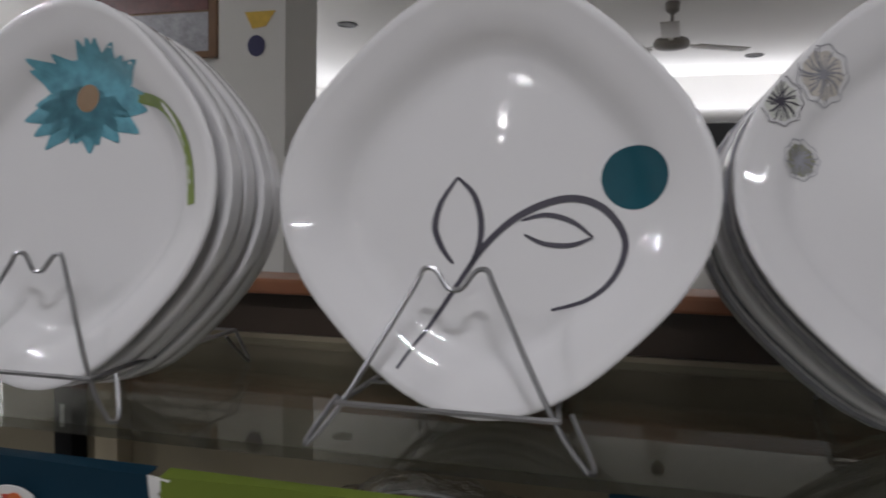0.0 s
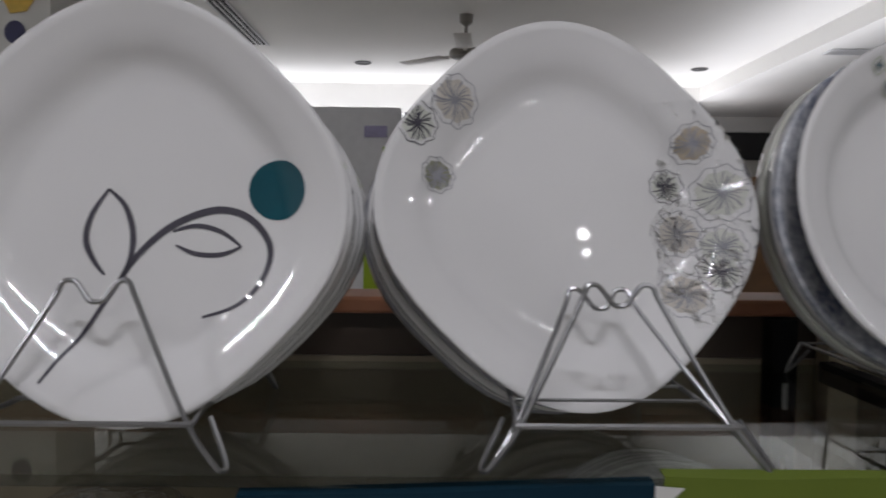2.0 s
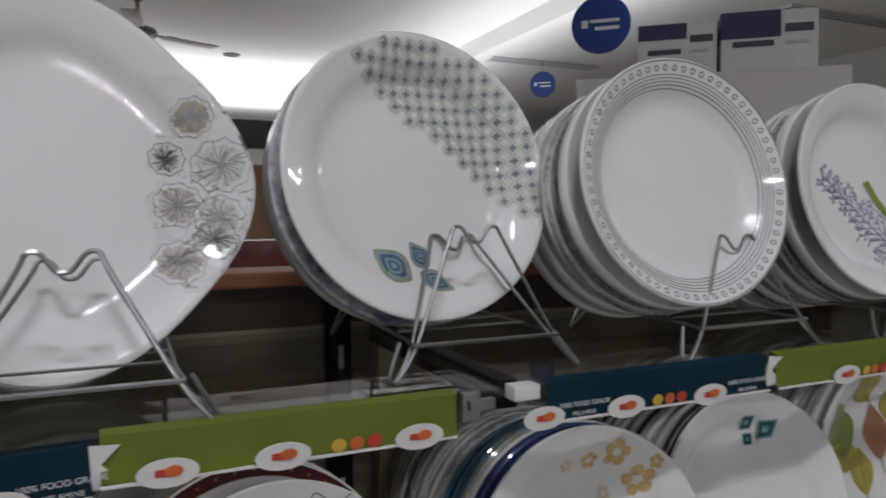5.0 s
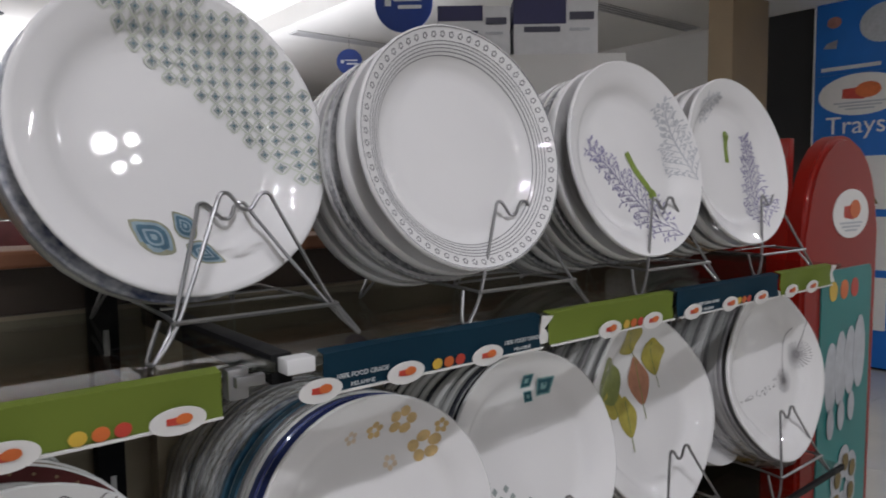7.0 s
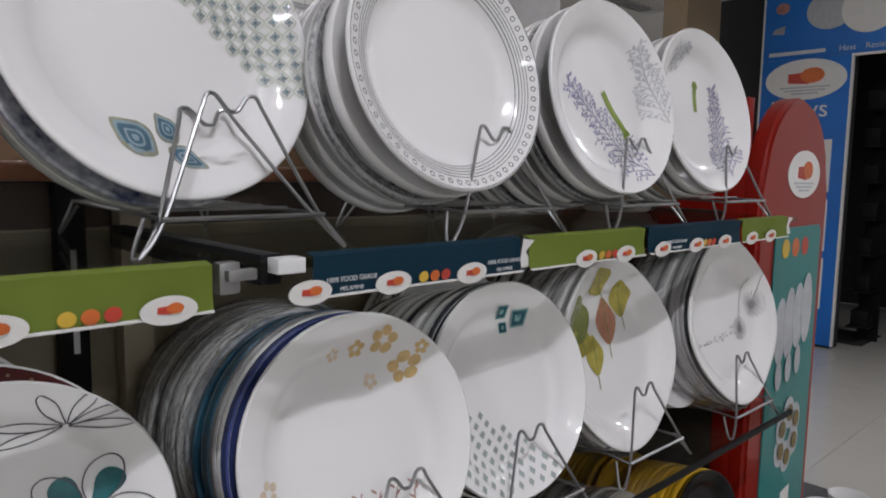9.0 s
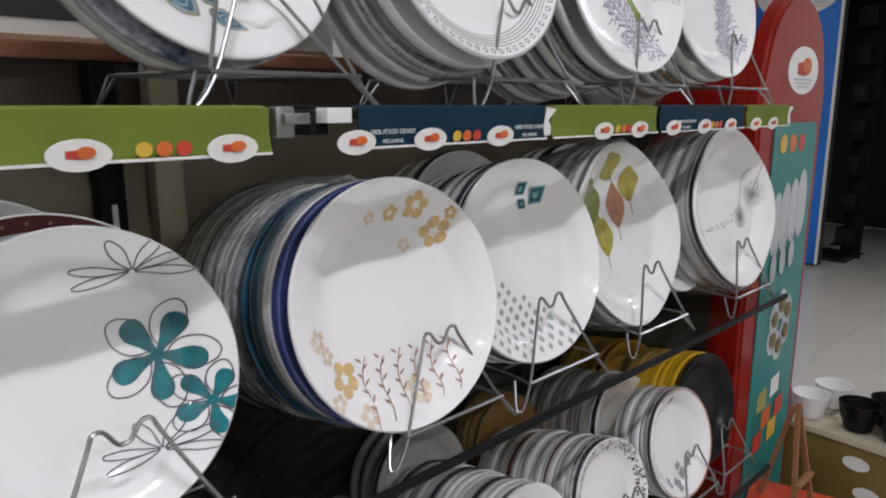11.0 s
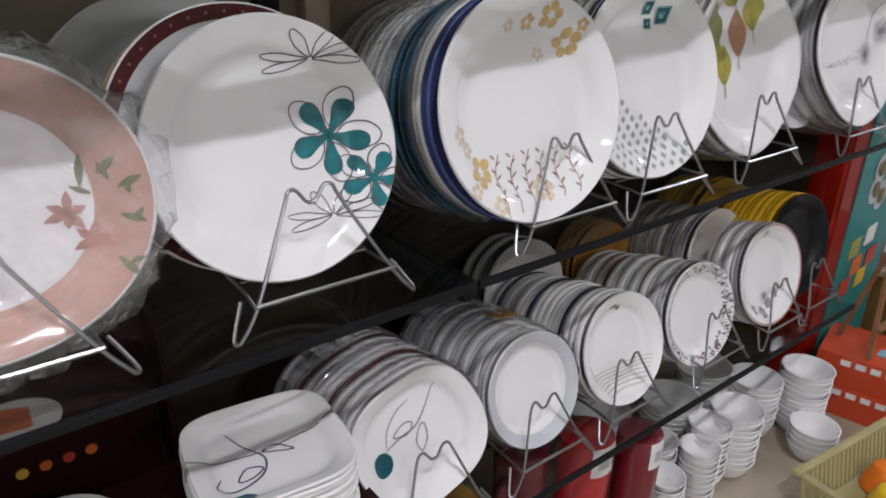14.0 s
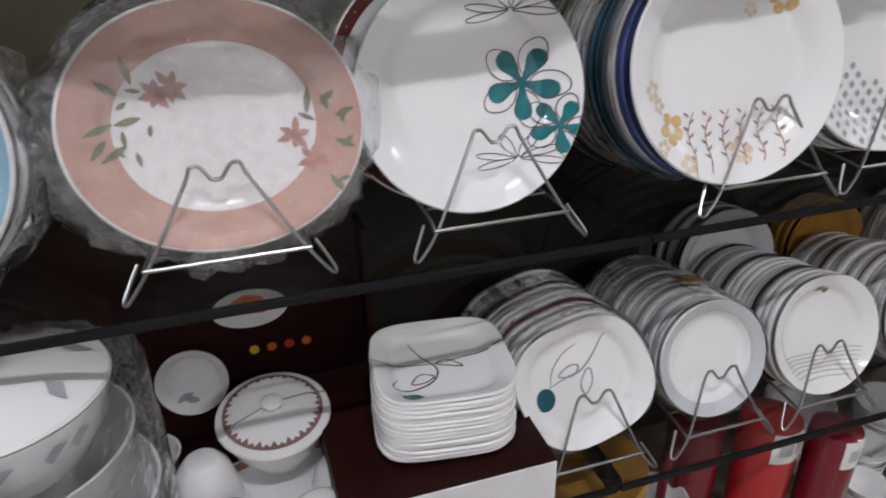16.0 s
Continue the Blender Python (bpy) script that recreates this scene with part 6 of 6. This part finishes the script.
for x, y, me, lab, grp in ((2.165, 0.445, cup_w, "white tea cup standing on the carton", "white tea cups"), (2.27, 0.425, cup_w, "white tea cup standing on the carton", "white tea cups"), (2.165, 0.335, cup_b, "black tea cup standing on the carton", "black tea cups"), (2.155, 0.245, cup_b, "black tea cup standing on the carton", "black tea cups"), (2.245, 0.285, cup_b, "black tea cup standing on the carton", "black tea cups")):
    ob = new("tea_cup", me)
    ob.matrix_world = pose(x, y, 0.546)
    tagged(ob, lab, "cup", grp)

# ---- blue sign round the doorway ----
SX = 6.535
root = empty("door_sign", "bright blue printed sign board framing the dark doorway", "sign board", m=pose(SX, 0, 0, 0, 0, -90))


def sgn(y, z):
    return (-y, z)


part("column_board", box_bm(-2.49, -1.805, -0.02, 0.02, 0.02, 2.36, 0.003), M["bluepanel"], root)
part("header_board", box_bm(-2.49, -0.35, -0.02, 0.02, 2.362, 2.94, 0.003), M["bluepanel"], root)
part("edge_strip", box_bm(-1.803, -1.79, -0.022, 0.02, 0.02, 2.36), M["paper"], root, "white edge strip", smooth=False)
part("edge_strip", box_bm(-2.505, -2.492, -0.022, 0.02, 0.02, 2.94), M["paper"], root, "white edge strip", smooth=False)
part("edge_strip", box_bm(-1.788, -0.35, -0.022, 0.02, 2.345, 2.361), M["paper"], root, "white edge strip", smooth=False)
logo(root, -2.14, 2.19, 0.315, 0.165, -0.0205, True)
text_mesh("Trays", 0.20, "paper", root, pose(-2.17, -0.0225, 1.945, 90, 0, 0))
text_mesh("Heat", 0.062, "text", root, pose(-1.84, -0.0225, 2.41, 90, 0, 0))
text_mesh("Resistant", 0.062, "text", root, pose(-1.60, -0.0225, 2.41, 90, 0, 0))
for a, b in ((-2.44, -2.00), (-1.38, -1.05)):
    part("lettering_bar", flat([(a, 2.395), (b, 2.395), (b, 2.425), (a, 2.425)], -0.0205), M["text"], root)
for x, z, r, rz, c in ((-1.98, 2.72, 0.18, 0.15, "silverprint"), (-1.70, 2.70, 0.20, 0.19, "paper"), (-1.36, 2.68, 0.15, 0.15, "paper"), (-1.50, 2.56, 0.10, 0.05, "silverprint"), (-1.24, 2.56, 0.09, 0.05, "paper"), (-1.05, 2.70, 0.16, 0.15, "silverprint"), (-0.8, 2.62, 0.12, 0.10, "paper")):
    part("plate_picture", flat(oval(x, z, r, rz, 32), -0.0205 - 0.002 * r * 10, 0.0015), M[c], root, "picture of white plates")
part("seal", flat(oval(-2.35, 2.78, 0.055, 0.045), -0.0205, 0.0015), M["pinkfl"], root, "small red seal")
part("dish_picture", flat([(-2.43, 2.58), (-2.33, 2.57), (-2.32, 2.64), (-2.40, 2.62)], -0.0205, 0.0015), M["slate"], root)
for z0, c in ((1.28, "silverprint"), (0.80, "browncarton"), (0.32, "silverprint")):
    part("tray_picture", flat([(-2.44, z0), (-1.90, z0), (-1.90, z0 + 0.42), (-2.44, z0 + 0.42)], -0.0205, 0.0015), M["paper"], root, "framed picture of trays")
    part("tray_picture", flat([(-2.30, z0 + 0.08), (-1.98, z0 + 0.04), (-2.06, z0 + 0.20), (-2.26, z0 + 0.24)], -0.0222, 0.0012), M["browncarton" if c != "browncarton" else "slate"], root)
# goods coloured black to stand for the lack of light behind the doorway
root = empty("goods_rack", "black wire rack with goods blackened for the unlit doorway", "goods rack", m=pose(6.8, 1.68, 0))
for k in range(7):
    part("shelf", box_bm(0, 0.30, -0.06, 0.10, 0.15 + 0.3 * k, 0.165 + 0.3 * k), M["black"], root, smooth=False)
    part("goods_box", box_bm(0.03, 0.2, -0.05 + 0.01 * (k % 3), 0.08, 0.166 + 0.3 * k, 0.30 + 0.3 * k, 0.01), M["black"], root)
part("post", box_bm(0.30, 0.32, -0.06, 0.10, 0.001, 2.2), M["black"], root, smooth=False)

# ---- beyond the low back panel ----
sh = part("tall_cabinet", box_bm(-0.25, 0.78, 0, 0.45, 0.001, 2.02, 0.004), M["greywall"])
sh.matrix_world = pose(2.28, 2.2, 0, 0, 0, -40)
tagged(sh, "pale grey tall storage cabinet carrying large cartons", "cabinet")
for x0, x1, h, n in ((0.0, 0.30, 0.20, 0.30), (0.315, 0.665, 0.225, 0.45)):
    root = empty("large_carton", "white product carton with navy top on the cabinet", "carton", "large cartons", m=pose(2.28, 2.2, 2.021, 0, 0, -40) @ pose(x0, 0.01, 0))
    w = x1 - x0
    part("box", box_bm(0, w, 0, 0.36, 0, h, 0.003), M["greycarton"], root)
    part("navy_band", box_bm(-0.002, w * 0.62, -0.003, 0.362, h * (1 - n), h + 0.002), M["darkblue"], root, "navy printed band", smooth=False)
    part("lettering_bar", box_bm(w * 0.12, w * 0.55, -0.004, -0.001, h * 0.40, h * 0.50), M["textdark"], root, smooth=False)
    part("lettering_bar", box_bm(w * 0.66, w * 0.95, -0.004, -0.001, h * 0.62, h * 0.76), M["textdark"], root, smooth=False)
    part("lettering_bar", box_bm(w * 0.66, w * 0.90, -0.004, -0.001, h * 0.42, h * 0.47), M["silverprint"], root, smooth=False)
root = empty("goods_carton", "dark red printed goods carton stack behind the low panel", "carton", m=pose(0.71, 1.77, 0))
for k in range(4):
    part("box", box_bm(-0.12, 0.12, -0.13, 0.13, 0.001 + 0.3505 * k, 0.35 * (k + 1), 0.004), M["maroon"], root)
slab("trim_column", -1.80, -1.45, 3.0, 3.35, 0, CEIL, "wallpaint", "white painted shop column with small posters", "column")
ob = part("column_poster", flat([(-1.66, 2.43), (-1.50, 2.43), (-1.55, 2.36), (-1.62, 2.35)], 2.999, 0.004), M["yellowprint"])
tagged(ob, "yellow paper poster on the white column", "poster")
ob = part("column_poster", flat(oval(-1.60, 2.27, 0.045, 0.05), 2.999, 0.004), M["darkblue"])
tagged(ob, "dark blue round sticker on the white column", "poster")
root = empty("framed_picture", "dark red framed picture hung beside the column", "picture", m=pose(-2.25, 3.05, 2.52))
part("frame", box_bm(-0.40, 0.40, 0, 0.03, -0.28, 0.28, 0.006), M["brownpillar"], root)
part("canvas", box_bm(-0.36, 0.36, -0.004, -0.001, -0.05, 0.25), M["maroon"], root, smooth=False)
part("canvas", box_bm(-0.36, 0.36, -0.004, -0.001, -0.25, -0.06), M["slate"], root, smooth=False)
slab("wall_partition", -3.2, -1.85, 3.09, 3.16, 0, 2.85, "wallpaint", "off-white partition wall behind the picture", "wall")
root = empty("poster_stand", "white standing poster board with lime green and black areas", "poster board", m=pose(0, 3.0, 0))
part("board", box_bm(-0.62, 0.06, 0, 0.03, 0.001, 1.97, 0.003), M["greycarton"], root)
part("green_area", box_bm(-0.02, 0.058, -0.004, -0.001, 1.66, 1.80), M["lime"], root, smooth=False)
part("green_area", box_bm(-0.10, 0.058, -0.004, -0.001, 1.16, 1.36), M["lime"], root, smooth=False)
part("lettering_bar", box_bm(-0.10, 0.0, -0.004, -0.001, 1.84, 1.89), M["lavender"], root, smooth=False)
part("lettering_bar", box_bm(-0.42, -0.22, -0.004, -0.001, 1.23, 1.27), M["line"], root, smooth=False)
part("grey_block", box_bm(-0.42, -0.20, -0.004, -0.001, 1.10, 1.18), M["slate"], root, smooth=False)
ob = part("appliance", box_bm(0.075, 0.34, 2.98, 3.3, 0.001, 1.95, 0.01), M["black"])
tagged(ob, "tall black appliance standing beside the poster board", "appliance")
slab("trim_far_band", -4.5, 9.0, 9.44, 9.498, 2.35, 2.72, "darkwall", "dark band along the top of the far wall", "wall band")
ob = part("far_counter", box_bm(1.2, 5.8, 7.6, 8.3, 0.001, 2.0, 0.01), M["brownpillar"])
tagged(ob, "brown wooden far display counter", "counter")

# ---- floor tiles ----
T = 0.62
tile_me = mesh_of("floor_tile", box_bm(0.0015, T - 0.0015, 0.0015, T - 0.0015, -0.010, 0.0, 0.0012), M["tile"], False)
dark_me = mesh_of("floor_tile", box_bm(0.0015, T - 0.0015, 0.0015, T - 0.0015, -0.010, 0.0, 0.0012), M["tiledark"], False)
for i in range(-3, 13):
    for j in range(-4, 8):
        x, y = 0.62 + i * T, -0.20 + j * T
        ob = new("floor_tile", dark_me if (i % 2 == 0 and j % 2 == 1 and (i // 2 + j // 2) % 2 == 0) else tile_me)
        ob.parent = floor
        ob.location = (x, y, 0.0)
